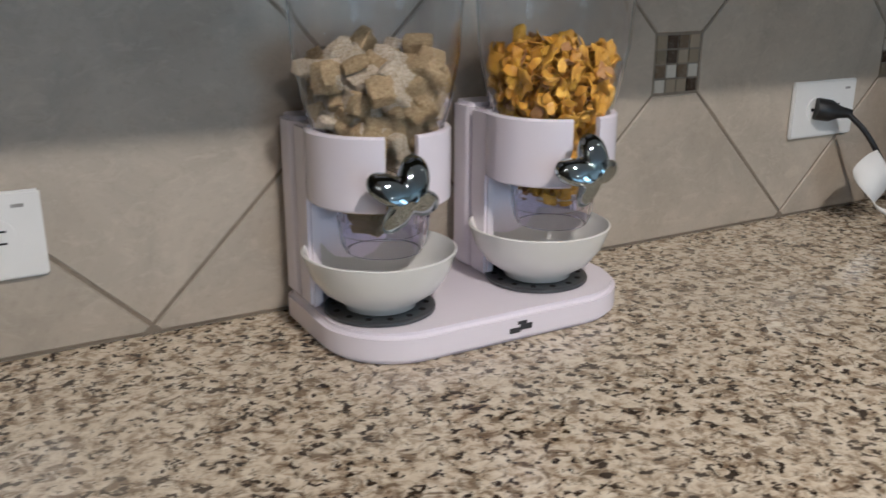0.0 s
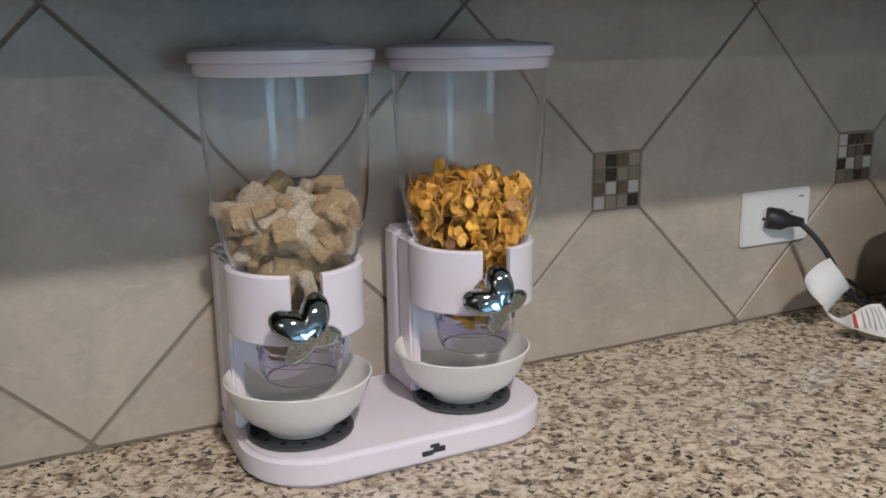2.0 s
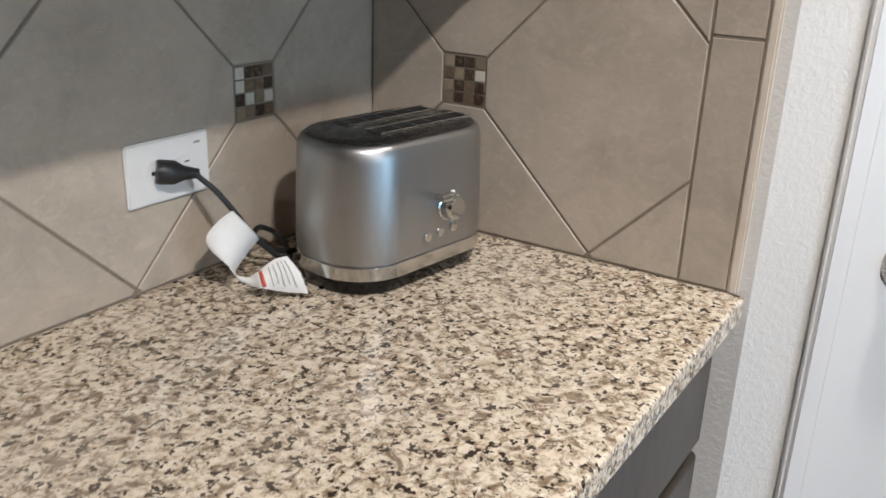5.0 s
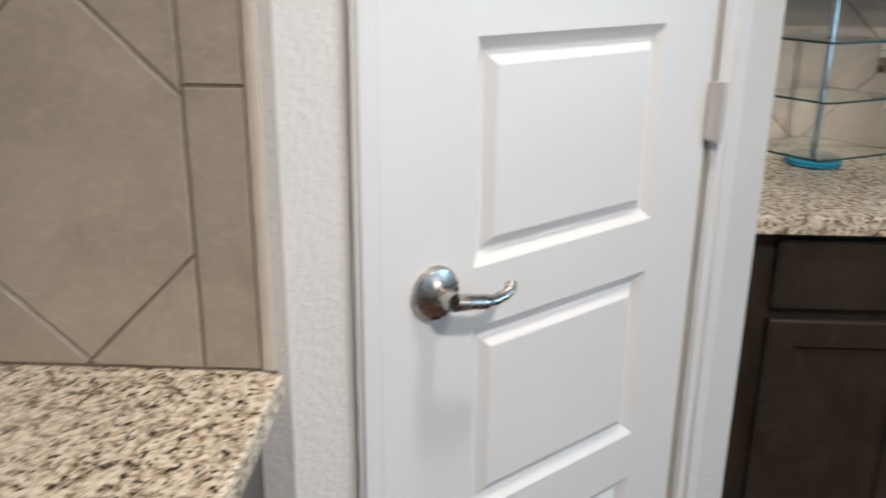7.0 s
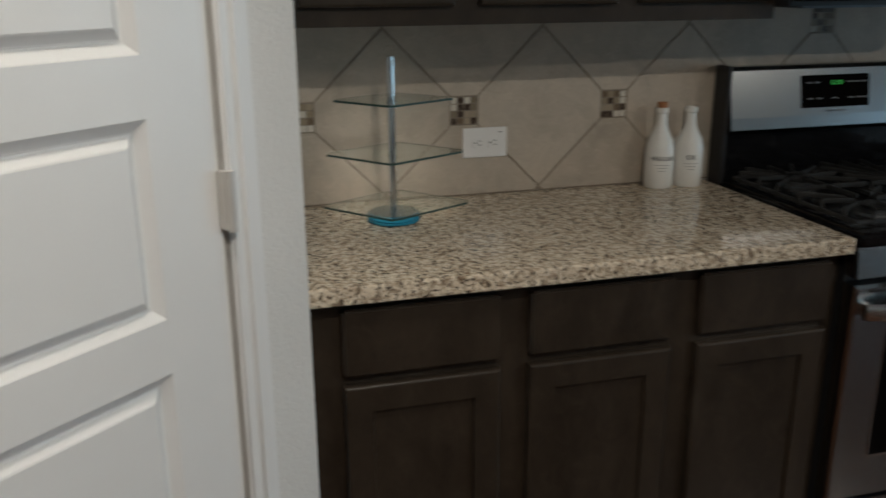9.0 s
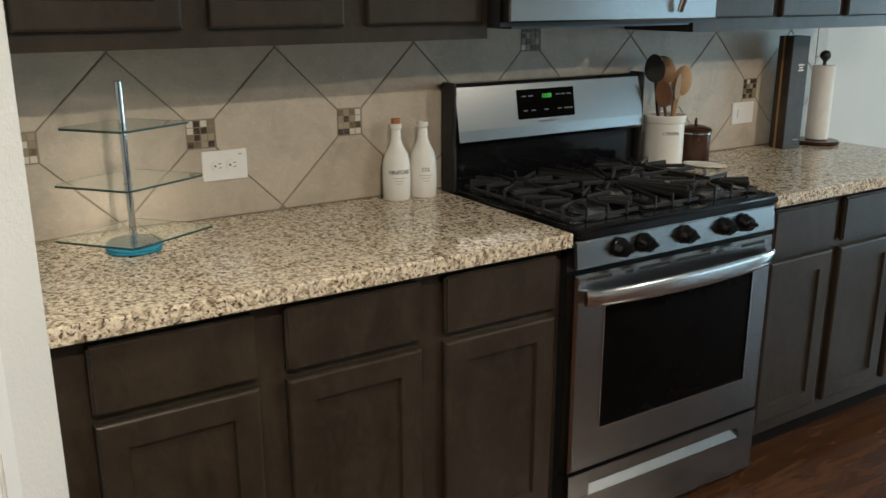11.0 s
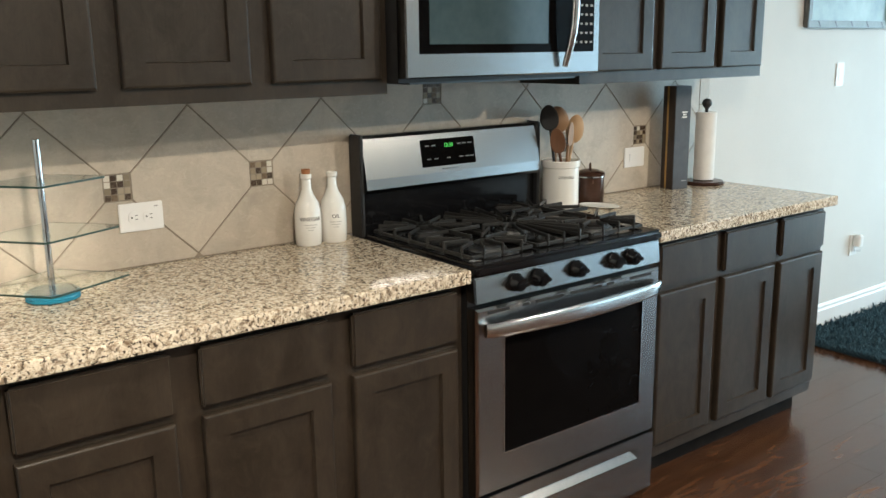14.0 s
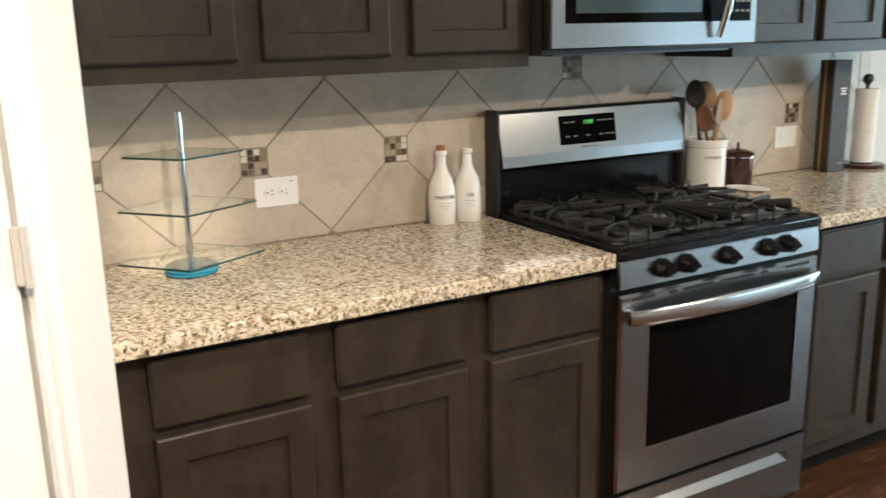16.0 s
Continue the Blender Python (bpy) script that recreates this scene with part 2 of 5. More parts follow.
def make_clear(name, color, rough=0.02, ior=1.45):
    m = Mat(name, color, rough)
    m.set("Transmission Weight", 1.0), m.set("IOR", ior)
    m.rough(m.noise(20), rough, rough + 0.03)
    return m.m


CLEAR = make_clear("clear_plastic", (0.97, 0.965, 0.975), 0.01, 1.23)
CLOUDY = make_clear("cloudy_plastic", (0.93, 0.90, 0.96), 0.06, 1.12)
GLASS_GREEN = make_clear("shelf_glass", (0.93, 0.99, 0.965), 0.0, 1.35)
CAP_METAL = tinted("blue_grey_metal", (0.16, 0.23, 0.28), (0.22, 0.30, 0.35), 30, 0.22, metal=0.9, rr=0.05)
GLASS_EDGE = tinted("shelf_glass_edge", (0.006, 0.030, 0.022), (0.010, 0.042, 0.032), 30, 0.45)
BLUE_GLASS = tinted("blue_base_glass", (0.02, 0.20, 0.34), (0.04, 0.30, 0.46), 12, 0.08, rr=0.03, Transmission_Weight=0.35)
WINDOW_GLASS = make_clear("window_glass", (0.98, 0.99, 1.0), 0.0, 1.02)


def glow(name, color, strength):
    m = Mat(name, color, 0.5)
    m.set("Emission Color", (*color, 1)), m.set("Emission Strength", strength)
    return m.m


# chrome toned dark teal for the dim room it mirrors
KNOB_CHROME = tinted("chrome_dim_reflection", (0.36, 0.42, 0.44), (0.42, 0.47, 0.49), 30, 0.06, metal=1.0, rr=0.02)
HINGE = tinted("pale_nickel", (0.62, 0.60, 0.57), (0.66, 0.64, 0.61), 12, 0.35, metal=0.35)
HANDLE_STEEL = make_steel("handle_steel", (0.60, 0.60, 0.595), (1, 1, 30), 0.17)
LAMP_LENS = glow("downlight_lens", (1.0, 0.88, 0.74), 6.0)
LED_GREEN = glow("green_display_digits", (0.10, 0.85, 0.12), 0.26)
DAY = glow("bright_garden", (0.62, 0.86, 1.0), 0.9)


# ---- shapes ----
def part(name, bm, material, parent=None, label="", smooth=False):
    """Links a bmesh as one mesh object, under a thing where one is given."""
    me = bpy.data.meshes.new(name)
    bmesh.ops.recalc_face_normals(bm, faces=bm.faces)
    if smooth:
        for f in bm.faces:
            f.smooth = True
    bm.to_mesh(me)
    bm.free()
    for mt in material if isinstance(material, (list, tuple)) else [material]:
        me.materials.append(mt)
    if smooth:
        me.set_sharp_from_angle(angle=radians(40))
    ob = new(name, me)
    if parent is not None:
        ob.parent = parent
    if label:
        ob["label"] = label
    return ob


def thing(name, label, category, group="", kind="", at=(0, 0, 0), turn=0):
    e = new(name)
    e.matrix_basis = pose(*at, 0, 0, turn)
    e.empty_display_size = 0.05
    return tagged(e, label, category, group, kind)


def block(x0, x1, y0, y1, z0, z1, bevel=0.0, seg=2):
    bm = bmesh.new()
    bmesh.ops.create_cube(bm, size=1)
    for v in bm.verts:
        v.co = (x0 + (v.co.x + 0.5) * (x1 - x0), y0 + (v.co.y + 0.5) * (y1 - y0), z0 + (v.co.z + 0.5) * (z1 - z0))
    if bevel:
        bmesh.ops.bevel(bm, geom=bm.edges[:], offset=bevel, segments=seg, affect="EDGES")
    return bm


def merge(*bms):
    out = bmesh.new()
    for b in bms:
        me = bpy.data.meshes.new("tmp")
        b.to_mesh(me)
        b.free()
        out.from_mesh(me)
        bpy.data.meshes.remove(me)
    return out


def moved(bm, m):
    bm.transform(m)
    return bm


def lathe(profile, n=40, at=(0, 0, 0)):
    """Turns a profile of (radius, height) about the vertical."""
    bm = bmesh.new()
    rings = []
    for r, z in profile:
        if r < 1e-6:
            rings.append([bm.verts.new((at[0], at[1], at[2] + z))])
        else:
            rings.append([bm.verts.new((at[0] + r * math.cos(2 * math.pi * i / n), at[1] + r * math.sin(2 * math.pi * i / n), at[2] + z)) for i in range(n)])
    for a, b in zip(rings, rings[1:]):
        for i in range(n):
            q = [a[i % len(a)], a[(i + 1) % len(a)], b[(i + 1) % len(b)], b[i % len(b)]]
            q = list(dict.fromkeys(q))
            if len(q) > 2:
                bm.faces.new(q)
    return bm


def prism(outline, z0, z1, bevel=0.0, seg=2):
    """An upright prism over an outline of (x, y)."""
    bm = bmesh.new()
    f = bm.faces.new([bm.verts.new((x, y, z0)) for x, y in outline])
    top = bmesh.ops.extrude_face_region(bm, geom=[f])
    tv = [g for g in top["geom"] if isinstance(g, bmesh.types.BMVert)]
    for v in tv:
        v.co.z = z1
    bmesh.ops.recalc_face_normals(bm, faces=bm.faces)
    if bevel:
        es = [e for e in bm.edges if abs(e.verts[0].co.z - e.verts[1].co.z) < 1e-6]
        bmesh.ops.bevel(bm, geom=es, offset=bevel, segments=seg, affect="EDGES", clamp_overlap=True)
    return bm


def rounded(x0, x1, y0, y1, r, n=8):
    """The outline of a rounded rectangle."""
    pts = []
    for cx, cy, a0 in ((x1 - r, y1 - r, 0), (x0 + r, y1 - r, 90), (x0 + r, y0 + r, 180), (x1 - r, y0 + r, 270)):
        for i in range(n + 1):
            a = radians(a0 + 90 * i / n)
            pts.append((cx + r * math.cos(a), cy + r * math.sin(a)))
    return pts


def smooth_line(pts, n=8):
    """Points on a smooth line through the given ones."""
    p = [Vector(q) for q in pts]
    p = [2 * p[0] - p[1], *p, 2 * p[-1] - p[-2]]
    out = []
    for i in range(1, len(p) - 2):
        for k in range(n):
            t = k / n
            a, b, c, d = p[i - 1:i + 3]
            out.append(0.5 * (2 * b + (c - a) * t + (2 * a - 5 * b + 4 * c - d) * t * t + (3 * b - a - 3 * c + d) * t ** 3))
    return out + [p[-2]]


def tube(pts, r, n=10, flat=1.0):
    """A tube along points; r may be a list."""
    bm = bmesh.new()
    pts = [Vector(q) for q in pts]
    rs = r if isinstance(r, (list, tuple)) else [r] * len(pts)
    rings, ref = [], None
    for i, p in enumerate(pts):
        d = (pts[min(i + 1, len(pts) - 1)] - pts[max(i - 1, 0)]).normalized()
        if ref is None:
            ref = Vector((0, 0, 1)) if abs(d.z) < 0.9 else Vector((1, 0, 0))
        a = (ref - d * ref.dot(d)).normalized()
        ref = a
        b = d.cross(a)
        rings.append([bm.verts.new(p + rs[i] * (math.cos(2 * math.pi * k / n) * a * flat + math.sin(2 * math.pi * k / n) * b)) for k in range(n)])
    for u, v in zip(rings, rings[1:]):
        for k in range(n):
            bm.faces.new((u[k], u[(k + 1) % n], v[(k + 1) % n], v[k]))
    bm.faces.new(rings[0][::-1]), bm.faces.new(rings[-1])
    return bm


def words(text, size, m, material, parent, depth=0.0004, name="lettering"):
    cu = bpy.data.curves.new(name, "FONT")
    cu.body, cu.size, cu.extrude, cu.align_x, cu.align_y = text, size, depth, "CENTER", "CENTER"
    tmp = bpy.data.objects.new(name, cu)
    me = bpy.data.meshes.new_from_object(tmp)
    bpy.data.objects.remove(tmp)
    me.transform(m)
    me.materials.append(material)
    ob = new(name, me)
    ob.parent = parent
    return ob


FACE_WEST = Matrix(((0, 0, -1, 0), (-1, 0, 0, 0), (0, 1, 0, 0), (0, 0, 0, 1)))   # lettering that faces -x and reads along -y

# ---- structure ----
floor = tagged(part("floor", block(WEST, 3.85, SOUTH - 0.1, 0.3, -0.12, -0.012), FLOOR_WOOD), "dark reddish-brown wood plank floor with a satin sheen", "floor", kind="structure")
ceiling = tagged(part("ceiling", block(WEST, 3.85, SOUTH - 0.1, 0.3, CEIL, CEIL + 0.1), CEILING_PAINT), "white textured plaster kitchen ceiling", "ceiling", kind="structure")
wall_north = tagged(part("wall_north", block(WEST, WALL_B + 0.11, WALL_A, 0.3, 0, CEIL), WALL_WHITE), "white painted wall behind the tiled backsplash", "wall", kind="structure")
wall_short = tagged(part("wall_short", block(WALL_B, WALL_B + 0.11, P0.y + 0.0, WALL_A, 0, CEIL), WALL_WHITE), "white textured short wall beside the pantry", "wall", kind="structure")
wall_east = tagged(part("wall_east", block(WALL_D, WALL_D + 0.12, SOUTH - 0.1, 0.3, 0, CEIL), WALL_GREY), "pale painted wall running behind the range", "wall", kind="structure")
wall_pantry_side = tagged(part("wall_pantry_side", block(P1.x, WALL_D, P1.y, P1.y + 0.1, 0, CEIL), WALL_WHITE), "white textured pantry side wall", "wall", kind="structure")
wall_west = tagged(part("wall_west", block(WEST - 0.1, WEST, SOUTH - 0.1, 0.3, 0, CEIL), WALL_GREY), "pale painted far wall of the room", "wall", kind="structure")
# out of view: added to keep lamp light off the left tiles
tagged(part("wall_light_block", block(0.44, 0.548, -1.3, WALL_A, 0, CEIL), WOOD), "unseen dark panel added to shade the left of the tiled wall", "wall", kind="structure")
WX0, WX1, WZ1 = -2.85, 0.55, 2.2
wall_south = tagged(part("wall_south", merge(block(WEST, WX0, SOUTH - 0.1, SOUTH, 0, CEIL), block(WX1, 1.10, SOUTH - 0.1, SOUTH, 0, CEIL), block(2.80, 3.85, SOUTH - 0.1, SOUTH, 0, CEIL), block(WX0, WX1, SOUTH - 0.1, SOUTH, WZ1, CEIL), block(1.10, 2.80, SOUTH - 0.1, SOUTH, WZ1, CEIL)), WALL_GREY), "pale wall with a wide glazed patio door", "wall", kind="structure")
window_1 = thing("window_1", "wide white-framed glazed patio door to the garden", "window", kind="structure")
for a, b, c, d in ((WX0, WX0 + 0.06, 0, WZ1), (WX1 - 0.06, WX1, 0, WZ1), (WX0 + 0.06, WX1 - 0.06, WZ1 - 0.06, WZ1), (WX0 + 0.06, WX1 - 0.06, 0, 0.08), (-1.18, -1.12, 0.08, WZ1 - 0.06)):
    part("window_frame", block(a, b, SOUTH - 0.09, SOUTH - 0.02, c, d, 0.004), PLATE, window_1)
for a, b in ((WX0 + 0.06, -1.18), (-1.12, WX1 - 0.06)):
    o = part("pane", block(a, b, SOUTH - 0.058, SOUTH - 0.052, 0.08, WZ1 - 0.06), WINDOW_GLASS, window_1)
    o.visible_shadow = False
# second glazed door is unseen, added as the opening for that fill
window_added = thing("window_added", "unseen glazed door added to light the pale wall and the rug", "window", kind="structure")
for a, b, c, d in ((1.10, 1.16, 0, WZ1), (2.74, 2.80, 0, WZ1), (1.16, 2.74, WZ1 - 0.06, WZ1), (1.16, 2.74, 0, 0.08)):
    part("window_frame", block(a, b, SOUTH - 0.09, SOUTH - 0.02, c, d, 0.004), PLATE, window_added)
o = part("pane", block(1.16, 2.74, SOUTH - 0.058, SOUTH - 0.052, 0.08, WZ1 - 0.06), WINDOW_GLASS, window_added)
o.visible_shadow = False
tagged(part("backdrop", block(-7, 8, SOUTH - 4.0, SOUTH - 3.9, -0.5, 5), DAY), "bright hazy daylight outside the patio door", "backdrop", kind="structure")

# slanting pantry wall with its door; s runs along the wall, n out into the room
U = (P1 - P0).normalized()
SLANT = Matrix(((U.x, -U.y, 0, P0.x), (U.y, U.x, 0, P0.y), (0, 0, 1, 0), (0, 0, 0, 1)))   # local x along the wall, local y into the pantry
SLEN = (P1 - P0).length
DS0, DS1, DTOP = 0.148, 0.808, 2.03
w = merge(block(0, DS0, 0, 0.1, 0, CEIL), block(DS1, SLEN, 0, 0.1, 0, CEIL), block(DS0, DS1, 0, 0.1, DTOP + 0.01, CEIL))
tagged(part("wall_slant", moved(w, SLANT), WALL_WHITE), "white orange-peel textured slanting pantry wall", "wall", kind="structure")
closet = moved(block(-0.05, SLEN + 0.05, 0.22, 0.24, 0, CEIL), SLANT)
tagged(part("wall_closet", closet, WALL_GREY), "plain wall inside the closed pantry", "wall", kind="structure")


def casing_board(x0, x1, z0, z1, thick_first):
    """A stepped door casing board, proud of the wall; its thicker half lies away from the door."""
    xm = x0 + (x1 - x0) * (0.55 if thick_first else 0.45)
    a, b = (0.018, 0.0125) if thick_first else (0.0125, 0.018)
    return moved(merge(block(x0, xm, -a, -0.0005, z0, z1, 0.0055, 3), block(xm - 0.004, x1, -b, -0.0005, z0, z1 - 0.0005, 0.0045, 3)), SLANT)


door_trim = thing("trim", "white painted stepped casing round the pantry door", "door casing", kind="structure")
part("casing", casing_board(DS0 - 0.06, DS0 + 0.004, 0, DTOP + 0.06, True), DOOR_PAINT, door_trim, smooth=True)
part("casing", casing_board(DS1 - 0.004, DS1 + 0.06, 0, DTOP + 0.06, False), DOOR_PAINT, door_trim, smooth=True)
part("casing", moved(block(DS0 + 0.005, DS1 - 0.005, -0.012, -0.0005, DTOP + 0.012, DTOP + 0.07, 0.003), SLANT), DOOR_PAINT, door_trim)


def panel_door(x0, x1, z0, z1, panels, y=0.006, thick=0.035):
    """A moulded door slab: each panel is a sloping recess with a raised field."""
    bm = bmesh.new()
    xs = sorted({x0, x1, *(p[0] for p in panels), *(p[1] for p in panels)})
    zs = sorted({z0, z1, *(p[2] for p in panels), *(p[3] for p in panels)})
    keys = {(p[0], p[2]) for p in panels}
    for i in range(len(xs) - 1):
        for k in range(len(zs) - 1):
            a, b, c, d = xs[i], xs[i + 1], zs[k], zs[k + 1]
            if (a, c) in keys:
                loops = []
                for inset, dep in ((0, 0), (0.002, 0.0010), (0.017, 0.0120), (0.020, 0.0130), (0.023, 0.0122), (0.036, 0.0022), (0.039, 0.0010)):
                    loops.append([bm.verts.new((px, y + dep, pz)) for px, pz in ((a + inset, c + inset), (b - inset, c + inset), (b - inset, d - inset), (a + inset, d - inset))])
                for u, v in zip(loops, loops[1:]):
                    for q in range(4):
                        bm.faces.new((u[q], u[(q + 1) % 4], v[(q + 1) % 4], v[q]))
                bm.faces.new(loops[-1])
            else:
                bm.faces.new([bm.verts.new((px, y, pz)) for px, pz in ((a, c), (b, c), (b, d), (a, d))])
    bmesh.ops.remove_doubles(bm, verts=bm.verts, dist=1e-5)
    return merge(bm, block(x0, x1, y + 0.0150, y + thick, z0, z1))


door_1 = thing("door_1", "closed white five-panel moulded pantry door", "door", kind="structure")
PX0, PX1 = 0.290, 0.674
slab = panel_door(DS0 + 0.008, DS1 - 0.006, 0.008, DTOP, [(PX0, PX1, a, b) for a, b in ((0.205, 0.488), (0.577, 0.884), (0.973, 1.281), (1.370, 1.677), (1.766, 1.93))])
part("door_leaf", moved(slab, SLANT), DOOR_PAINT, door_1)
rose = lathe([(0, 0), (0.033, 0), (0.033, 0.004), (0.030, 0.010), (0.018, 0.014), (0.012, 0.018), (0.011, 0.045), (0, 0.045)], 32)
rose = moved(rose, SLANT @ Matrix.Translation((0.222, 0.006, 0.955)) @ Matrix.Diagonal((1.15, 1, 1.15, 1)) @ Matrix.Rotation(radians(90), 4, "X"))
handle = part("door_handle", rose, NICKEL, door_1, "satin nickel lever handle", True)
lever = tube(smooth_line([(0.222, -0.040, 0.955), (0.243, -0.045, 0.953), (0.273, -0.047, 0.947), (0.298, -0.046, 0.948), (0.313, -0.044, 0.954), (0.318, -0.040, 0.961)], 6), [0.0115] * 6 + [0.0105] * 6 + [0.008] * 12 + [0.0075] * 7, 12)
part("lever", moved(lever, SLANT), NICKEL, handle, smooth=True)
part("latch_plate", moved(block(DS0 + 0.0105, DS0 + 0.0165, 0.0050, 0.0064, 0.925, 0.985), SLANT), DOOR_PAINT, door_1)
for hz in (0.25, 1.088, 1.80):
    h = merge(block(DS1 - 0.014, DS1 - 0.002, -0.0135, 0.004, hz, hz + 0.095, 0.001), moved(lathe([(0, 0), (0.0075, 0), (0.0075, 0.099), (0, 0.099)], 16), Matrix.Translation((DS1 - 0.007, -0.019, hz - 0.002))))
    part("hinge", moved(h, SLANT), HINGE, door_1, smooth=True)

# baseboards
def baseboard(name, m, length, label):
    prof = [(0, 0), (-0.014, 0), (-0.014, 0.095), (-0.010, 0.104), (-0.010, 0.118), (-0.005, 0.128), (0, 0.13)]
    bm = bmesh.new()
    a = [bm.verts.new((0, y, z)) for y, z in prof]
    b = [bm.verts.new((length, y, z)) for y, z in prof]
    for i in range(len(prof)):
        k = (i + 1) % len(prof)
        bm.faces.new((a[i], a[k], b[k], b[i]))
    bm.faces.new(a), bm.faces.new(b[::-1])
    return tagged(part(name, moved(bm, m), DOOR_PAINT), label, "baseboard", kind="structure")


baseboard("baseboard", pose(WALL_D - 0.0005, -4.26, 0, 0, 0, -90), 3.9, "white moulded baseboard along the pale wall")

# recessed ceiling lamps
for x, y, watts, beam in DOWNLIGHTS:
    dl = thing("ceiling_light", "round white recessed ceiling downlight, switched on", "ceiling light", "recessed downlights", at=(x, y, CEIL))
    part("trim_ring", lathe([(0.075, 0), (0.095, 0), (0.093, -0.006), (0.078, -0.008), (0.075, 0)], 32), PLATE, dl, smooth=True)
    part("lens", lathe([(0, -0.002), (0.075, -0.002), (0.075, -0.004), (0, -0.004)], 32), LAMP_LENS, dl)

# ---- worktops ----
def worktop(label, x0, x1, y0, y1):
    bm = block(x0, x1, y0, y1, TOP - 0.038, TOP)
    return tagged(part("worktop", bm, GRANITE), label, "countertop", kind="structure")


def eased(ob, width=0.005):
    mod = ob.modifiers.new("eased", "BEVEL")
    mod.width, mod.segments, mod.limit_method = width, 3, "ANGLE"
    return ob


eased(worktop("polished speckled beige granite worktop along the tiled wall", 0.55, WALL_B - 0.001, WALL_A - 0.627, WALL_A - 0.001))
eased(worktop("polished speckled beige granite worktop between pantry and range", 3.065, WALL_D - 0.001, -2.402, P1.y - 0.001))
eased(worktop("polished speckled beige granite worktop beyond the range", 3.065, WALL_D - 0.001, -4.246, -3.18))


# ---- cabinets ----
def shaker(x, y0, y1, z0, z1, t=0.02, rail=0.058):
    """A shaker door that faces -x: frame and recessed panel."""
    lo, hi = min(y0, y1), max(y0, y1)
    bm = bmesh.new()
    loops = []
    for inset, dx in ((0.0, t), (0.0, 0.0075), (0.0006, 0.0050), (0.0020, 0.0026), (0.0042, 0.0008), (0.0072, 0.0), (rail - 0.001, 0.0), (rail + 0.002, 0.0095)):
        loops.append([bm.verts.new((x + dx, py, pz)) for py, pz in ((lo + inset, z0 + inset), (hi - inset, z0 + inset), (hi - inset, z1 - inset), (lo + inset, z1 - inset))])
    for u, v in zip(loops, loops[1:]):
        for q in range(4):
            bm.faces.new((u[q], u[(q + 1) % 4], v[(q + 1) % 4], v[q]))
    bm.faces.new(loops[-1]), bm.faces.new(loops[0][::-1])
    return bm


def base_cabinet(y0, y1, f0, f1, label):
    """A base unit between y0 and y1 with one drawer front over one door, both from f0 to f1."""
    c = thing("base_cabinet", label, "cabinet", "base cabinets along the range wall", at=(3.4, (y0 + y1) / 2, 0))
    m = Matrix.Translation((-3.4, -(y0 + y1) / 2, 0))
    a, b = min(y0, y1), max(y0, y1)
    part("body", moved(block(3.111, WALL_D - 0.002, a, b, 0.10, TOP - 0.0385), m), WOOD, c)
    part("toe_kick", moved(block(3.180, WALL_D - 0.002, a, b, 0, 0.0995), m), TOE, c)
    part("drawer_front", moved(block(3.09, 3.1105, min(f0, f1), max(f0, f1), 0.714, 0.858, 0.006, 3), m), WOOD, c)
    part("door", moved(shaker(3.09, f0, f1, 0.150, 0.694, 0.0205), m), WOOD, c)
    return c


BASE = "dark brown base cabinet, drawer over shaker door"
base_cabinet(P1.y - 0.002, -1.615, -1.255, -1.583, BASE + " beside the pantry wall")
base_cabinet(-1.615, -2.010, -1.646, -1.978, BASE)
base_cabinet(-2.010, -2.400, -2.041, -2.374, BASE + " beside the range")
base_cabinet(-3.182, -3.543, -3.219, -3.523, BASE + " beside the range")
base_cabinet(-3.543, -3.899, -3.567, -3.882, BASE)
base_cabinet(-3.899, -4.226, -3.918, -4.212, BASE + ", end unit")


def wall_cabinet(y0, y1, f0, f1, label, z0=1.372, z1=2.14):
    c = thing("wall_cabinet", label, "cabinet", "wall cabinets along the range wall", at=(3.5, (y0 + y1) / 2, z0))
    m = Matrix.Translation((-3.5, -(y0 + y1) / 2, -z0))
    a, b = min(y0, y1), max(y0, y1)
    part("body", moved(block(3.396, WALL_D - 0.002, a, b, z0, z1), m), WOOD, c)
    part("door", moved(shaker(3.375, f0, f1, z0 + 0.040, z1 - 0.03, 0.0205), m), WOOD, c)
    return c


UPPER = "dark brown wall cabinet with one shaker door"
wall_cabinet(P1.y - 0.002, -1.597, -1.235, -1.568, UPPER + " beside the pantry wall")
wall_cabinet(-1.597, -1.978, -1.626, -1.948, UPPER)
wall_cabinet(-1.978, -2.366, -2.007, -2.338, UPPER + " beside the microwave")
wall_cabinet(-3.136, -3.505, -3.165, -3.483, UPPER + " beside the microwave")
wall_cabinet(-3.505, -3.859, -3.528, -3.838, UPPER)
wall_cabinet(-3.859, -4.167, -3.880, -4.145, UPPER + ", end unit")


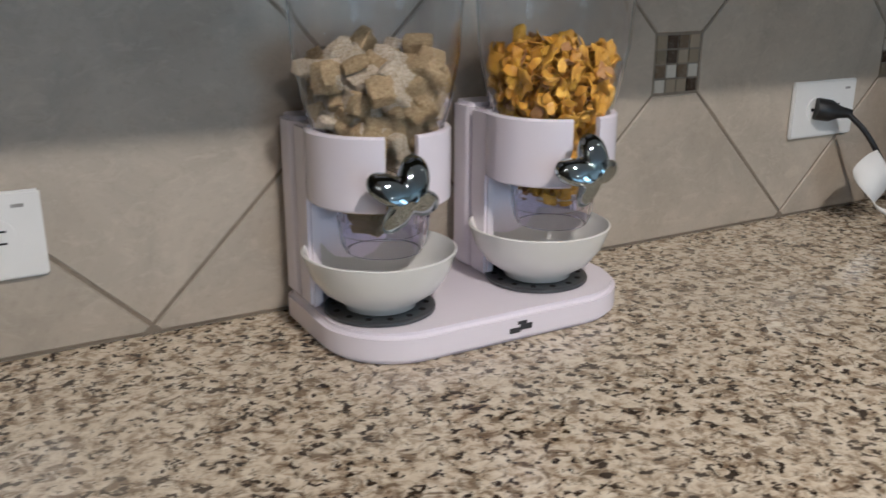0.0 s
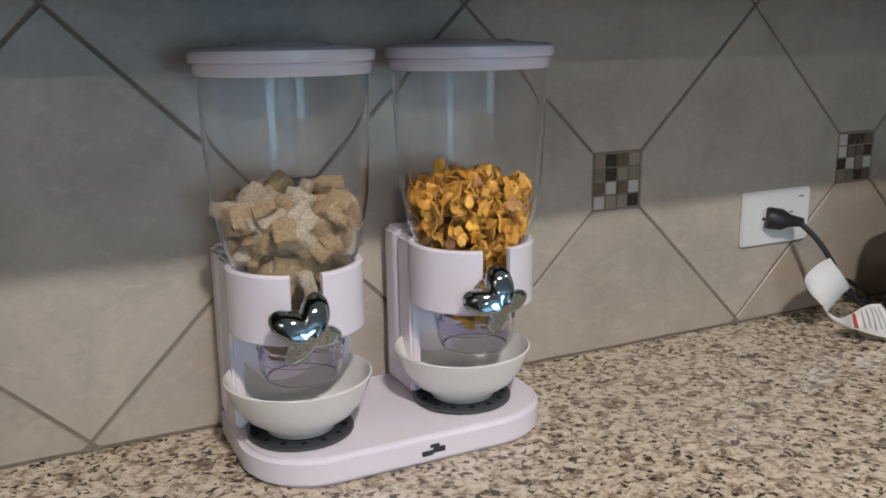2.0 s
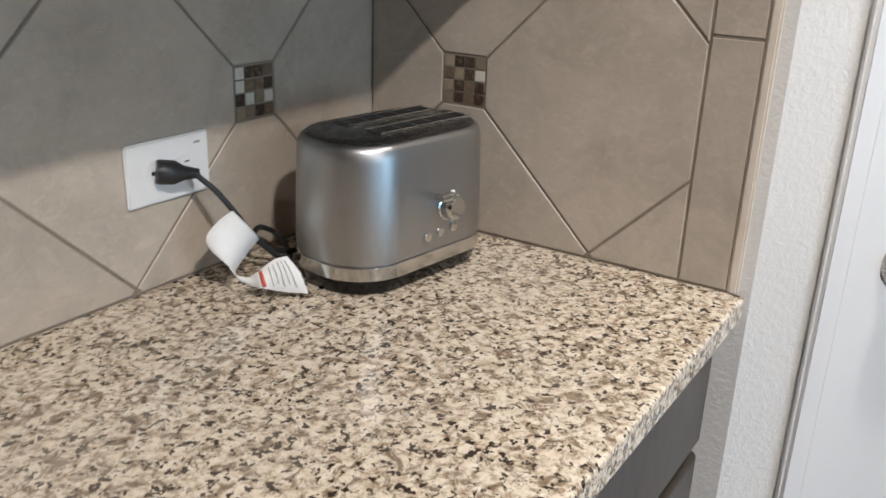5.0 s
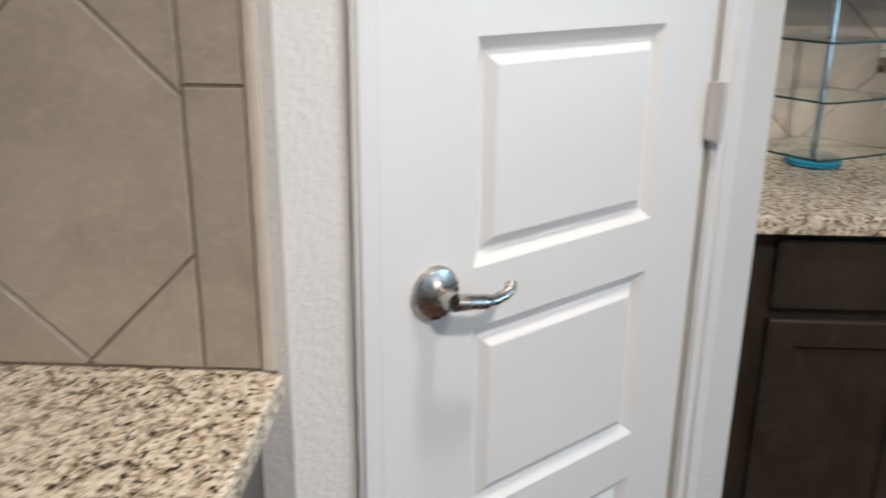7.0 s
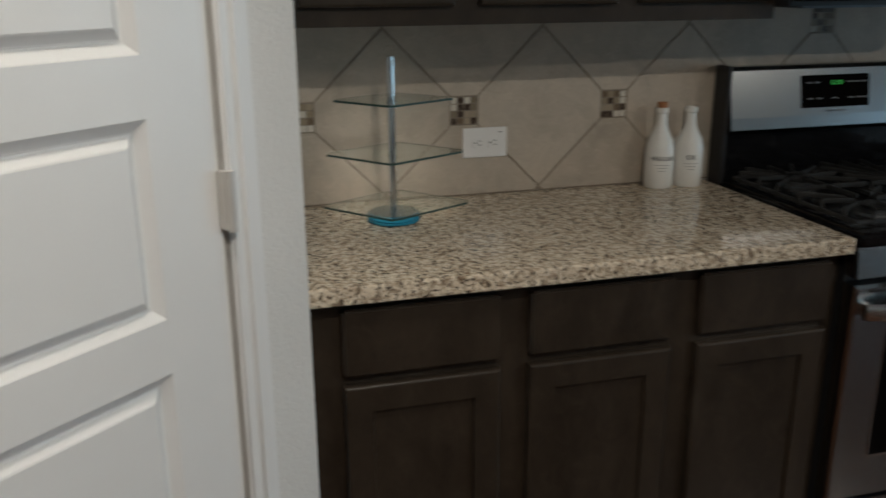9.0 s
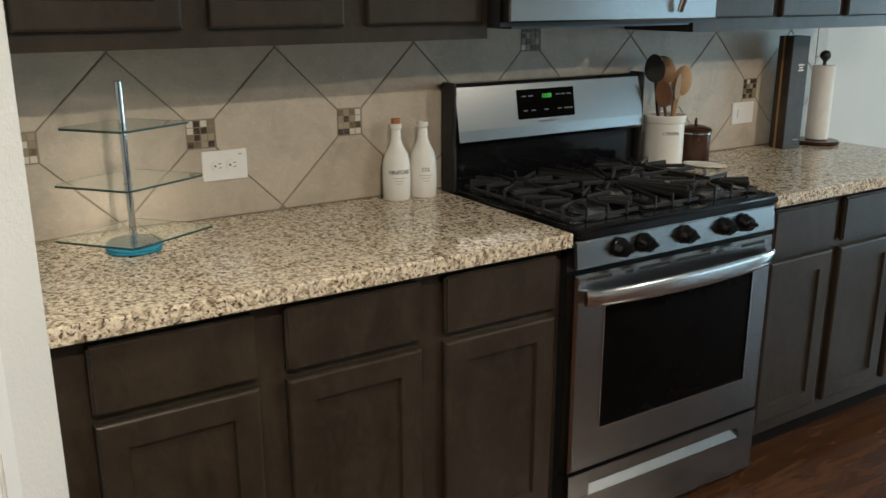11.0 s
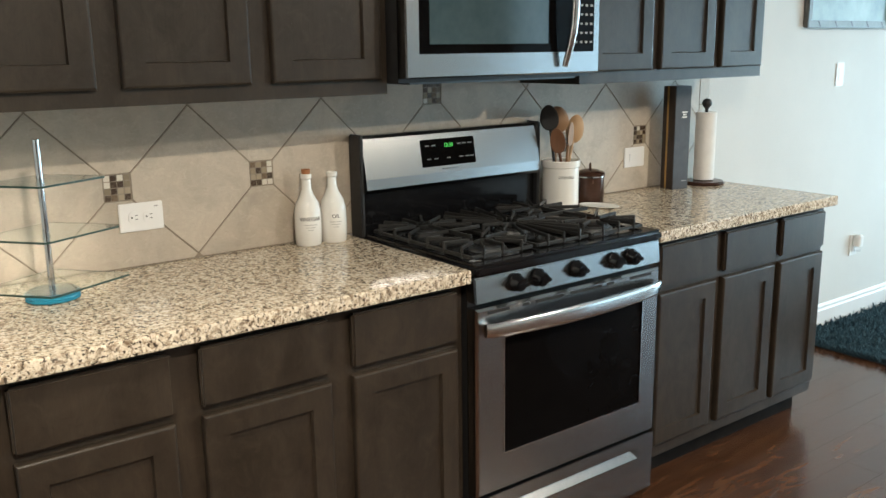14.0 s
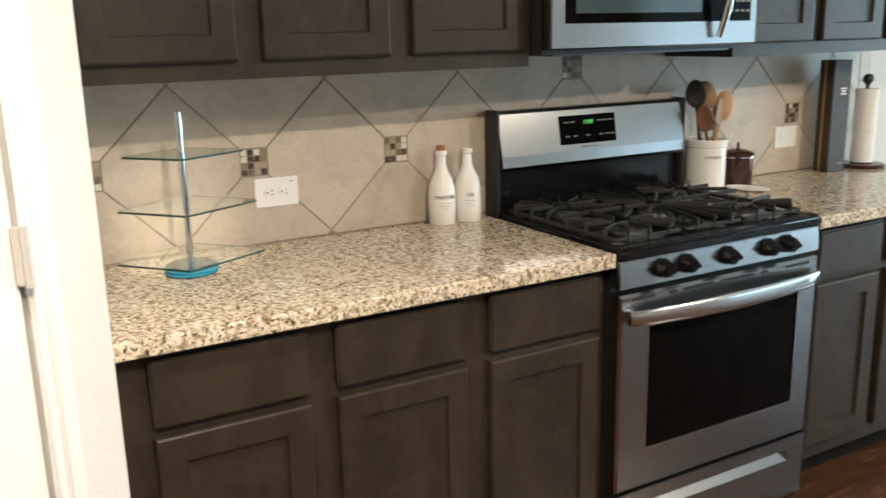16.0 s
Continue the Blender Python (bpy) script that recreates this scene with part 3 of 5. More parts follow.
def corner_base(x0, x1):
    """Base unit under the first worktop; faces -y."""
    c = thing("base_cabinet", "dark brown base cabinet under the first worktop", "cabinet", "base cabinets along the tiled wall", at=((x0 + x1) / 2, 0, 0))
    m = Matrix.Translation((-(x0 + x1) / 2, 0, 0))
    part("body", moved(block(x0, x1, WALL_A - 0.59, WALL_A - 0.002, 0.10, TOP - 0.0385), m), WOOD, c)
    part("toe_kick", moved(block(x0, x1, WALL_A - 0.52, WALL_A - 0.002, 0, 0.0995), m), WOOD, c)
    part("drawer_front", moved(block(x0 + 0.02, x1 - 0.02, WALL_A - 0.611, WALL_A - 0.5905, 0.714, 0.858, 0.004), m), WOOD, c)
    d = shaker(0, -(x1 - x0) / 2 + 0.02, (x1 - x0) / 2 - 0.02, 0.15, 0.694, 0.0205)
    part("door", moved(d, Matrix.Translation((0, WALL_A - 0.611, 0)) @ Matrix.Rotation(radians(90), 4, "Z")), WOOD, c)


for k in range(4):
    corner_base(0.55 + k * 0.450, 0.55 + (k + 1) * 0.450)


def corner_upper(x0, x1):
    c = thing("wall_cabinet", "dark brown wall cabinet above the first worktop", "cabinet", "wall cabinets along the tiled wall", at=((x0 + x1) / 2, 0, 1.372))
    m = Matrix.Translation((-(x0 + x1) / 2, 0, -1.372))
    part("body", moved(block(x0, x1, WALL_A - 0.304, WALL_A - 0.002, 1.372, 2.14), m), WOOD, c)
    d = shaker(0, -(x1 - x0) / 2 + 0.02, (x1 - x0) / 2 - 0.02, 0.04, 0.738, 0.0205)
    part("door", moved(d, Matrix.Translation((0, WALL_A - 0.325, 0)) @ Matrix.Rotation(radians(90), 4, "Z")), WOOD, c)


for k in range(4):
    corner_upper(0.55 + k * 0.4585, 0.55 + (k + 1) * 0.4585)


# ---- range ----
RY0, RY1 = -2.409, -3.173
RYC = (RY0 + RY1) / 2
gas_range = thing("gas_range", "stainless steel gas range with black cooktop between the worktops", "range", at=(3.4, RYC, 0))
RM = Matrix.Translation((-3.4, -RYC, 0))


def rpart(name, bm, mat, parent=None, label="", smooth=False):
    return part(name, moved(bm, RM), mat, parent or gas_range, label, smooth)


rpart("body", block(3.10, WALL_D - 0.02, RY1 + 0.004, RY0 - 0.004, 0.03, 0.888), BLACK_MATT)
for y in (RY1 + 0.05, RY0 - 0.05):
    for x in (3.14, 3.62):
        rpart("foot", lathe([(0, 0), (0.018, 0), (0.018, 0.031), (0, 0.031)], 12, (x, y, 0)), BLACK_MATT)
# control panel, leaning back a little
cp = block(3.058, 3.10, RY1, RY0, 0.818, 0.890, 0.004)
for v in cp.verts:
    v.co.x += (v.co.z - 0.818) * 0.10
control = rpart("control_panel", cp, STEEL)
for y in (-2.553, -2.638, -2.792, -2.951, -3.030):
    k = lathe([(0, 0), (0.026, 0), (0.027, 0.004), (0.023, 0.008), (0.021, 0.026), (0.018, 0.030), (0, 0.030)], 28)
    k = merge(k, block(-0.0055, 0.0055, -0.021, 0.021, 0.026, 0.040, 0.003))
    knob = rpart("knob", moved(k, Matrix.Translation((3.0605, y, 0.858)) @ Matrix.Rotation(radians(-90 - 5), 4, "Y")), BLACK_GLOSS, control, "black control knob", True)
# oven door
dx = 3.058


def ring_frame(x, back, outer, inner, e=0.003):
    """A flat frame that faces -x, in one piece; outer and inner are (y0, y1, z0, z1)."""
    bm = bmesh.new()
    corners = lambda q, d: ((q[0] + d, q[2] + d), (q[1] - d, q[2] + d), (q[1] - d, q[3] - d), (q[0] + d, q[3] - d))
    loops = [[bm.verts.new((px, y, z)) for y, z in c] for px, c in ((back, corners(outer, 0)), (x + e, corners(outer, 0)), (x, corners(outer, e)), (x, corners(inner, 0)), (back, corners(inner, 0)))]
    for u, v in zip(loops, loops[1:] + loops[:1]):
        for i in range(4):
            k = (i + 1) % 4
            bm.faces.new((u[i], u[k], v[k], v[i]))
    return bm


oven_door = rpart("oven_door", ring_frame(dx, 3.10, (RY1 + 0.002, RY0 - 0.002, 0.243, 0.802), (RY1 + 0.080, RY0 - 0.100, 0.358, 0.708), 0.007), STEEL, None, "brushed steel oven door")
rpart("oven_window", block(dx + 0.004, 3.09, RY1 + 0.080, RY0 - 0.100, 0.358, 0.708), OVEN_GLASS, oven_door, "black oven window")
for a, b, c, d in ((RY1 + 0.078, RY1 + 0.082, 0.356, 0.710), (RY0 - 0.102, RY0 - 0.098, 0.356, 0.710), (RY1 + 0.082, RY0 - 0.102, 0.356, 0.360), (RY1 + 0.082, RY0 - 0.102, 0.706, 0.710)):
    rpart("window_edge", block(dx - 0.002, dx + 0.006, a, b, c, d), CHROME, oven_door)
for y0, y1 in ((-2.45, -2.53), (-2.58, -2.605), (-2.63, -2.74), (-2.77, -2.90), (-2.925, -2.955), (-3.03, -3.13)):
    rpart("vent_slot", block(dx - 0.0008, dx + 0.01, y1, y0, 0.784, 0.792), DARK_SLIT, oven_door)
def bow_handle():
    """A broad flat bar that bows away from the door, its ends turned back to it."""
    bm = bmesh.new()
    rows, n = [], 36
    for i in range(n + 1):
        t = i / n
        y = RY0 - 0.020 + t * (RY1 - RY0 + 0.040)
        out = 0.016 + 0.036 * math.sin(math.pi * t) ** 0.55
        tall, deep = 0.0205 + 0.005 * math.sin(math.pi * t), 0.008 + 0.002 * math.sin(math.pi * t)
        ring = []
        for k in range(16):
            u = 2 * math.pi * k / 16
            c, s_ = math.cos(u), math.sin(u)
            ring.append(bm.verts.new((dx - out - deep * math.copysign(abs(c) ** 0.75, c), y, 0.745 + tall * math.copysign(abs(s_) ** 0.6, s_))))
        rows.append(ring)
    for u, v in zip(rows, rows[1:]):
        for k in range(16):
            j = (k + 1) % 16
            bm.faces.new((u[k], u[j], v[j], v[k]))
    bm.faces.new(rows[0][::-1]), bm.faces.new(rows[-1])
    bmesh.ops.recalc_face_normals(bm, faces=bm.faces[:])
    return bm


rpart("oven_handle", bow_handle(), HANDLE_STEEL, oven_door, "bowed steel handle", True)
for y in (RY0 - 0.033, RY1 + 0.033):
    rpart("handle_post", block(dx - 0.018, dx + 0.004, y - 0.012, y + 0.012, 0.730, 0.760, 0.004), HANDLE_STEEL, oven_door)
# drawer with its pull recess
rpart("gap", block(3.075, 3.10, RY1 + 0.006, RY0 - 0.006, 0.232, 0.246), DARK_SLIT)
drawer = rpart("drawer", merge(block(dx, 3.10, RY1 + 0.002, RY0 - 0.002, 0.035, 0.162, 0.003), block(dx, 3.10, RY1 + 0.002, RY1 + 0.075, 0.1615, 0.236, 0.0), block(dx, 3.10, RY0 - 0.075, RY0 - 0.002, 0.1615, 0.236), block(dx, 3.10, RY1 + 0.0745, RY0 - 0.0745, 0.197, 0.236)), STEEL)
pull = block(dx + 0.001, 3.095, RY1 + 0.075, RY0 - 0.075, 0.160, 0.1985)
for v in pull.verts:
    if v.co.x < 3.07 and v.co.z > 0.18:
        v.co.x = 3.086
rpart("pull_recess", pull, STEEL, drawer)
# cooktop
ck = block(3.052, 3.66, RY1 - 0.002, RY0 + 0.002, 0.891, 0.925, 0.010, 3)
for v in ck.verts:
    if 3.10 < v.co.x < 3.64 and v.co.z > 0.92:
        v.co.z -= 0.004
rpart("cooktop", ck, BLACK_GLOSS, None, "glossy black enamel cooktop", True)
BURNERS = [(3.20, -2.57, 0.045), (3.20, -3.01, 0.05), (3.49, -2.57, 0.036), (3.49, -3.01, 0.040), (3.345, -2.79, 0.042)]
for x, y, r in BURNERS:
    b = rpart("burner", lathe([(0, 0), (r + 0.012, 0), (r + 0.010, 0.008), (r, 0.010), (r, 0.016), (0, 0.016)], 28, (x, y, 0.9255)), DARK_STEEL, None, "", True)
    rpart("burner_cap", lathe([(0, 0.0165), (r - 0.004, 0.0165), (r - 0.003, 0.022), (r - 0.008, 0.025), (0, 0.025)], 28, (x, y, 0.9255)), IRON, b, "", True)


def bar(a, b, w=0.0065, h=0.011):
    """A cast bar from a to b, at constant height."""
    a, b = Vector(a), Vector(b)
    d = b - a
    m = Matrix.Translation(a) @ Matrix.Rotation(math.atan2(d.y, d.x), 4, "Z")
    return moved(block(0, d.length, -w / 2, w / 2, -h / 2, h / 2, 0.002, 1), m)


def finger(a, b, z, w=0.0066, h=0.012):
    """A cast finger from its downturned outer end a to its tip b, both in plan."""
    d = Vector((b[0] - a[0], b[1] - a[1]))
    n = d.length
    lift = block(0, n, -w / 2, w / 2, -h / 2, h / 2, 0.0025, 1)
    drop = block(-0.0005, 0.010, -w / 2 - 0.0006, w / 2 + 0.0006, 0.9262 - z, h / 2 - 0.0006, 0.0025, 1)
    for v in lift.verts:
        if v.co.x > n - 0.02:
            v.co.z -= 0.002
    return moved(merge(lift, drop), Matrix.Translation((a[0], a[1], z)) @ Matrix.Rotation(math.atan2(d.y, d.x), 4, "Z"))


def grate(y0, y1, centres, label=""):
    """One of three cast-iron grates: a low rim and raised fingers that bend down at their outer ends."""
    x0, x1, z, low = 3.108, 3.606, 0.957, 0.9345
    bs = [bar((x0 + 0.006, y, low), (x1 - 0.006, y, low), 0.009, 0.010) for y in (y0 - 0.007, y1 + 0.007)]
    bs += [bar((x, y0 - 0.007, low), (x, y1 + 0.007, low), 0.009, 0.010) for x in (x0 + 0.007, x1 - 0.007)]
    cells = len(centres)
    for k, (cx, cy) in enumerate(centres):
        xa, xb = x0 + (x1 - x0) * k / cells, x0 + (x1 - x0) * (k + 1) / cells
        along = 3 if cells == 2 else 5
        for i in range(along):
            f = (i + 0.5) / along
            x = xa + (xb - xa) * f
            for y in (y0, y1):
                dx_, dy_ = x - cx, y - cy
                r = math.hypot(dx_, dy_)
                tip = 0.030 if abs(f - 0.5) < 0.3 else 0.046
                bs.append(finger((x, y), (cx + dx_ / r * tip, cy + dy_ / r * tip), z))
        for x in ([xa] if k == 0 else []) + ([xb] if k == cells - 1 else []):
            for f in (0.2, 0.5, 0.8):
                y = y0 + (y1 - y0) * f
                dx_, dy_ = x - cx, y - cy
                r = math.hypot(dx_, dy_)
                tip = 0.030 if f == 0.5 else 0.050
                bs.append(finger((x, y), (cx + dx_ / r * tip, cy + dy_ / r * tip), z))
    if cells == 2:
        xm = (x0 + x1) / 2
        bs.append(bar((xm, y0 - 0.004, z), (xm, y1 + 0.004, z), 0.009, 0.012))
        for cx, cy in centres:
            bs.append(bar((xm, cy, z), (cx + (0.03 if cx < xm else -0.03), cy, z - 0.001), 0.0085, 0.012))
    return merge(*bs)


for y0, y1, cs in ((-2.432, -2.672, [(3.22, -2.55), (3.49, -2.55)]), (-2.680, -2.902, [(3.355, -2.791)]), (-2.910, -3.150, [(3.22, -3.03), (3.49, -3.03)])):
    rpart("grate", grate(y0, y1, cs), IRON, None, "black cast-iron grate")
# backguard
bg = bmesh.new()
prof = [(3.618, 1.052), (3.607, 1.064), (3.611, 1.096), (3.634, 1.222), (3.648, 1.232), (3.685, 1.232), (3.685, 1.058)]
rpart("backguard_base", block(3.642, 3.685, RY1 + 0.004, RY0 - 0.004, 0.889, 1.051), BLACK_GLOSS)
rpart("backguard_side", block(3.62, 3.687, RY0 - 0.012, RY0 + 0.002, 0.905, 1.236, 0.004), BLACK_MATT)
rpart("backguard_side", block(3.62, 3.687, RY1 - 0.002, RY1 + 0.012, 0.905, 1.236, 0.004), BLACK_MATT)
a = [bg.verts.new((x, RY1 + 0.013, z)) for x, z in prof]
b = [bg.verts.new((x, RY0 - 0.013, z)) for x, z in prof]
for i in range(len(a)):
    k = (i + 1) % len(a)
    bg.faces.new((a[i], a[k], b[k], b[i]))
bg.faces.new(a[::-1]), bg.faces.new(b)
backguard = rpart("backguard", bg, STEEL, None, "leaning brushed steel backguard")
tilt = math.atan2(0.022, 0.122)
PANEL = Matrix.Translation((3.6225, -2.755, 1.160)) @ Matrix.Rotation(tilt, 4, "Y")
disp = rpart("display", moved(block(-0.0035, 0.002, -0.112, 0.112, -0.045, 0.045, 0.002), PANEL), OVEN_GLASS, backguard, "black clock display panel")
FRONT = RM @ PANEL @ Matrix.Translation((-0.004, 0, 0)) @ FACE_WEST
KEY_GREY = tinted("key_print", (0.10, 0.11, 0.115), (0.16, 0.17, 0.175), 90, 0.6)
words("12:30", 0.017, FRONT @ Matrix.Translation((0.0, 0.022, 0)), LED_GREEN, disp, name="digits")
for row, zz in ((0.024, -0.001), (-0.020, 0.0)):
    for c in (-0.088, -0.062, 0.045, 0.066, 0.090) if row > 0 else (-0.085, -0.055, -0.004, 0.050, 0.075, 0.094):
        rpart("key_mark", moved(block(-0.0046, -0.0036, -c - 0.008, -c + 0.008, row - 0.002, row + 0.002), PANEL), KEY_GREY, disp)
rpart("maker_mark", moved(block(-0.0042, -0.0030, -0.030, 0.030, -0.0575, -0.0525), PANEL), DARK_STEEL, backguard)

# ---- microwave ----
MY0, MY1, MX, MZ0, MZ1 = -2.3680, -3.128, 3.302, 1.414, 1.83
microwave = thing("microwave", "stainless steel over-the-range microwave between the wall cabinets", "microwave", at=(3.5, (MY0 + MY1) / 2, MZ0))
MM = Matrix.Translation((-3.5, -(MY0 + MY1) / 2, -MZ0))


def mpart(name, bm, mat, parent=None, label="", smooth=False):
    return part(name, moved(bm, MM), mat, parent or microwave, label, smooth)


mpart("body", block(3.345, WALL_D - 0.003, MY1 + 0.002, MY0 - 0.002, MZ0 - 0.012, MZ1), BLACK_MATT)
mdoor = mpart("door", ring_frame(MX, 3.344, (MY1 + 0.001, MY0 - 0.001, MZ0, MZ1), (MY1 + 0.028, MY0 - 0.045, MZ0 + 0.066, MZ1 - 0.06), 0.004), STEEL)
mpart("dark_glass", block(MX + 0.002, 3.34, MY1 + 0.028, MY0 - 0.045, MZ0 + 0.066, MZ1 - 0.06), OVEN_GLASS, mdoor, "dark door glass")
# the teal of reflected daylight is put into the base colour
WIN = tinted("window_teal_reflection", (0.035, 0.060, 0.066), (0.045, 0.072, 0.078), 20, 0.10, rr=0.03)
mpart("window", block(MX + 0.0005, 3.33, MY0 - 0.535, MY0 - 0.080, MZ0 + 0.090, MZ1 - 0.085, 0.002), WIN, mdoor, "dark window with a teal-grey reflection put into its colour")
hp = [(3.285 - 0.032 * math.sin(math.pi * i / 20), -2.957 - 0.010 * math.sin(math.pi * i / 20), MZ0 + 0.022 + i / 20 * 0.36) for i in range(21)]
mpart("handle", tube(hp, [0.010 + 0.004 * math.sin(math.pi * i / 20) for i in range(21)], 12, 0.9), HANDLE_STEEL, mdoor, "bowed steel handle", True)
for r in range(8):
    for c in range(4):
        mpart("key", block(MX + 0.0008, MX + 0.003, -3.018 - c * 0.022 - 0.010, -3.018 - c * 0.022, MZ0 + 0.092 + r * 0.028, MZ0 + 0.099 + r * 0.028), PAPER_PRINT, mdoor)
mpart("vent_grille", block(3.36, 3.62, MY1 + 0.05, MY0 - 0.05, MZ0 - 0.018, MZ0 - 0.0125), DARK_STEEL)


# ---- outlets and switches ----
def duplex(name, label, m, wide=0.119, high=0.078, blank=False):
    """A wall plate, lying, with two round sockets; local x along the wall, local y out of it."""
    o = thing(name, label, "outlet")
    o.matrix_basis = m
    part("plate", moved(block(-wide / 2, wide / 2, -0.001, 0.006, -high / 2, high / 2, 0.002), Matrix.Identity(4)), PLATE, o)
    for sx in (-0.020, 0.020):
        s = part("socket", moved(lathe([(0, 0), (0.0168, 0), (0.0165, 0.0018), (0, 0.0022)], 24), Matrix.Translation((sx, 0.0058, 0)) @ Matrix.Rotation(radians(-90), 4, "X")), PLATE, o, smooth=True)
        if not blank:
            for p in (block(sx - 0.009, sx - 0.002, 0.0076, 0.0085, 0.0045, 0.0062), block(sx - 0.009, sx - 0.002, 0.0076, 0.0085, -0.0062, -0.0045)):
                part("slot", p, DARK_SLIT, s)
            part("ground_hole", moved(lathe([(0, 0), (0.0026, 0), (0.0026, 0.0009), (0, 0.0009)], 12), Matrix.Translation((sx + 0.007, 0.0076, 0.0)) @ Matrix.Rotation(radians(-90), 4, "X")), DARK_SLIT, s)
    part("maker_mark", block(-wide / 2 + 0.014, -wide / 2 + 0.024, 0.0058, 0.0064, high / 2 - 0.014, high / 2 - 0.011), PAPER_PRINT, o)
    return o


TF = 0.0085   # thickness of the tiling
on_a = lambda x, z: pose(x, WALL_A - TF, z, 0, 0, 180)
on_d = lambda y, z: pose(WALL_D - TF, y, z, 0, 0, 90)
duplex("wall_outlet", "white lying duplex outlet with a black plug in it", on_a(1.962, 1.068), 0.128)
duplex("wall_outlet", "white lying duplex outlet on the tiled wall", on_a(0.890, 1.032), 0.119)
duplex("wall_outlet", "white lying duplex outlet beside the glass stand", on_d(-1.740, 1.056), 0.121)
sw = thing("wall_switch", "white switch plate on the tiles behind a dark box", "switch")
sw.matrix_basis = on_d(-3.765, 1.052)
part("plate", block(-0.060, 0.060, -0.001, 0.006, -0.040, 0.040, 0.002), PLATE, sw)
part("rocker", block(-0.033, 0.033, 0.0055, 0.0085, -0.016, 0.016, 0.002), PLATE, sw)
sw2 = thing("wall_switch", "white upright light switch on the pale wall", "switch")
sw2.matrix_basis = pose(WALL_D, -5.322, 1.342, 0, 0, 90)
part("plate", block(-0.036, 0.036, -0.001, 0.006, -0.058, 0.058, 0.002), PLATE, sw2)
part("rocker", block(-0.017, 0.017, 0.0055, 0.009, -0.033, 0.033, 0.002), PLATE, sw2)
pl = thing("wall_outlet", "white upright wall outlet near the baseboard", "outlet")
pl.matrix_basis = pose(WALL_D, -5.61, 0.415, 0, 0, 90)
part("plate", block(-0.036, 0.036, -0.001, 0.006, -0.058, 0.058, 0.002), PLATE, pl)
part("socket", block(-0.017, 0.017, 0.0055, 0.008, -0.035, -0.006, 0.003), PLATE, pl)
fresh = thing("air_freshener", "small plug-in air freshener in a white outlet", "air freshener")
fresh.matrix_basis = pose(WALL_D - 0.0065, -5.612, 0.44, 0, 0, 90)
part("housing", moved(prism(rounded(-0.024, 0.024, 0.0, 0.045, 0.015), -0.03, 0.035, 0.006), Matrix.Identity(4)), PLATE, fresh, smooth=True)
part("oil_bottle", lathe([(0, -0.055), (0.016, -0.055), (0.017, -0.052), (0.017, -0.032), (0.010, -0.029), (0, -0.029)], 20, (0, 0.024, 0)), CLEAR, fresh, "clear glass bottle", True)

# ---- picture and rug ----
pic = thing("framed_picture", "grey-framed pale print hanging on the pale wall", "picture")
pic.matrix_basis = pose(WALL_D, -5.355, 1.57, 0, 0, 90)
for a, b, c, d in ((-0.40, 0.40, 0, 0.035), (-0.40, 0.40, 0.565, 0.60), (-0.40, -0.365, 0.035, 0.565), (0.365, 0.40, 0.035, 0.565)):
    part("frame_board", block(a, b, 0.0005, 0.028, c, d, 0.004), PICTURE_FRAME, pic)
part("print", block(-0.366, 0.366, 0.004, 0.012, 0.034, 0.566), PICTURE, pic)
for i in range(5):
    part("frame_notch", moved(block(-0.0025, 0.0025, 0.0275, 0.0288, -0.019, 0.019), Matrix.Translation((-0.3 + i * 0.15, 0, 0.0175)) @ Matrix.Rotation(radians(40), 4, "Y")), DARK_SLIT, pic)

RX0, RX1, RYA, RYB = 2.35, 3.66, -5.02, -6.9
rug = thing("shag_rug", "dark blue shag rug on the wood floor", "rug", at=((RX0 + RX1) / 2, (RYA + RYB) / 2, 0))
rrm = Matrix.Translation((-(RX0 + RX1) / 2, -(RYA + RYB) / 2, 0))
part("backing", moved(prism(rounded(RX0, RX1, RYB, RYA, 0.05), 0.0005, 0.016), rrm), RUG_BLUE, rug)
rng = random.Random(3)
vs, fs = [], []
for _ in range(26000):
    x, y = rng.uniform(RX0 - 0.01, RX1 + 0.01), RYA + 0.01 - (RYA - RYB + 0.02) * rng.random() ** 1.5
    h, a, w = rng.uniform(0.020, 0.042), rng.uniform(0, 6.283), rng.uniform(0.003, 0.006)
    lx, ly = rng.uniform(-0.022, 0.022), rng.uniform(-0.022, 0.022)
    i = len(vs)
    vs += [(x - w * math.cos(a), y - w * math.sin(a), 0.010), (x + w * math.cos(a), y + w * math.sin(a), 0.010), (x + lx + w * 0.6 * math.cos(a), y + ly + w * 0.6 * math.sin(a), h), (x + lx - w * 0.6 * math.cos(a), y + ly - w * 0.6 * math.sin(a), h)]
    fs.append((i, i + 1, i + 2, i + 3))
me = bpy.data.meshes.new("shag_surface")
me.from_pydata(vs, [], fs)
me.materials.append(RUG_BLUE)
me.transform(rrm)
pile = new("shag_surface", me)
pile.parent = rug
pile["kind"] = "stuff"

# ---- glass stand ----
SX, SY = 3.505, -1.452
stand = thing("tiered_stand", "three-tier clear glass stand with a chrome rod", "stand", at=(SX, SY, TOP))
part("base", lathe([(0, 0), (0.058, 0), (0.063, 0.003), (0.0635, 0.006), (0.061, 0.0085), (0.0635, 0.011), (0.063, 0.015), (0.058, 0.018), (0.012, 0.019), (0, 0.019)], 48), BLUE_GLASS, stand, "round blue-tinted glass base", True)
part("base_cap", lathe([(0, 0.0192), (0.054, 0.0185), (0.056, 0.0195), (0.054, 0.0208), (0, 0.0214)], 48), CAP_METAL, stand, "blue-grey metal disc on the base", True)
part("rod", lathe([(0, 0.0215), (0.0080, 0.0215), (0.0080, 0.385), (0, 0.385)], 20), CHROME, stand, "", True)
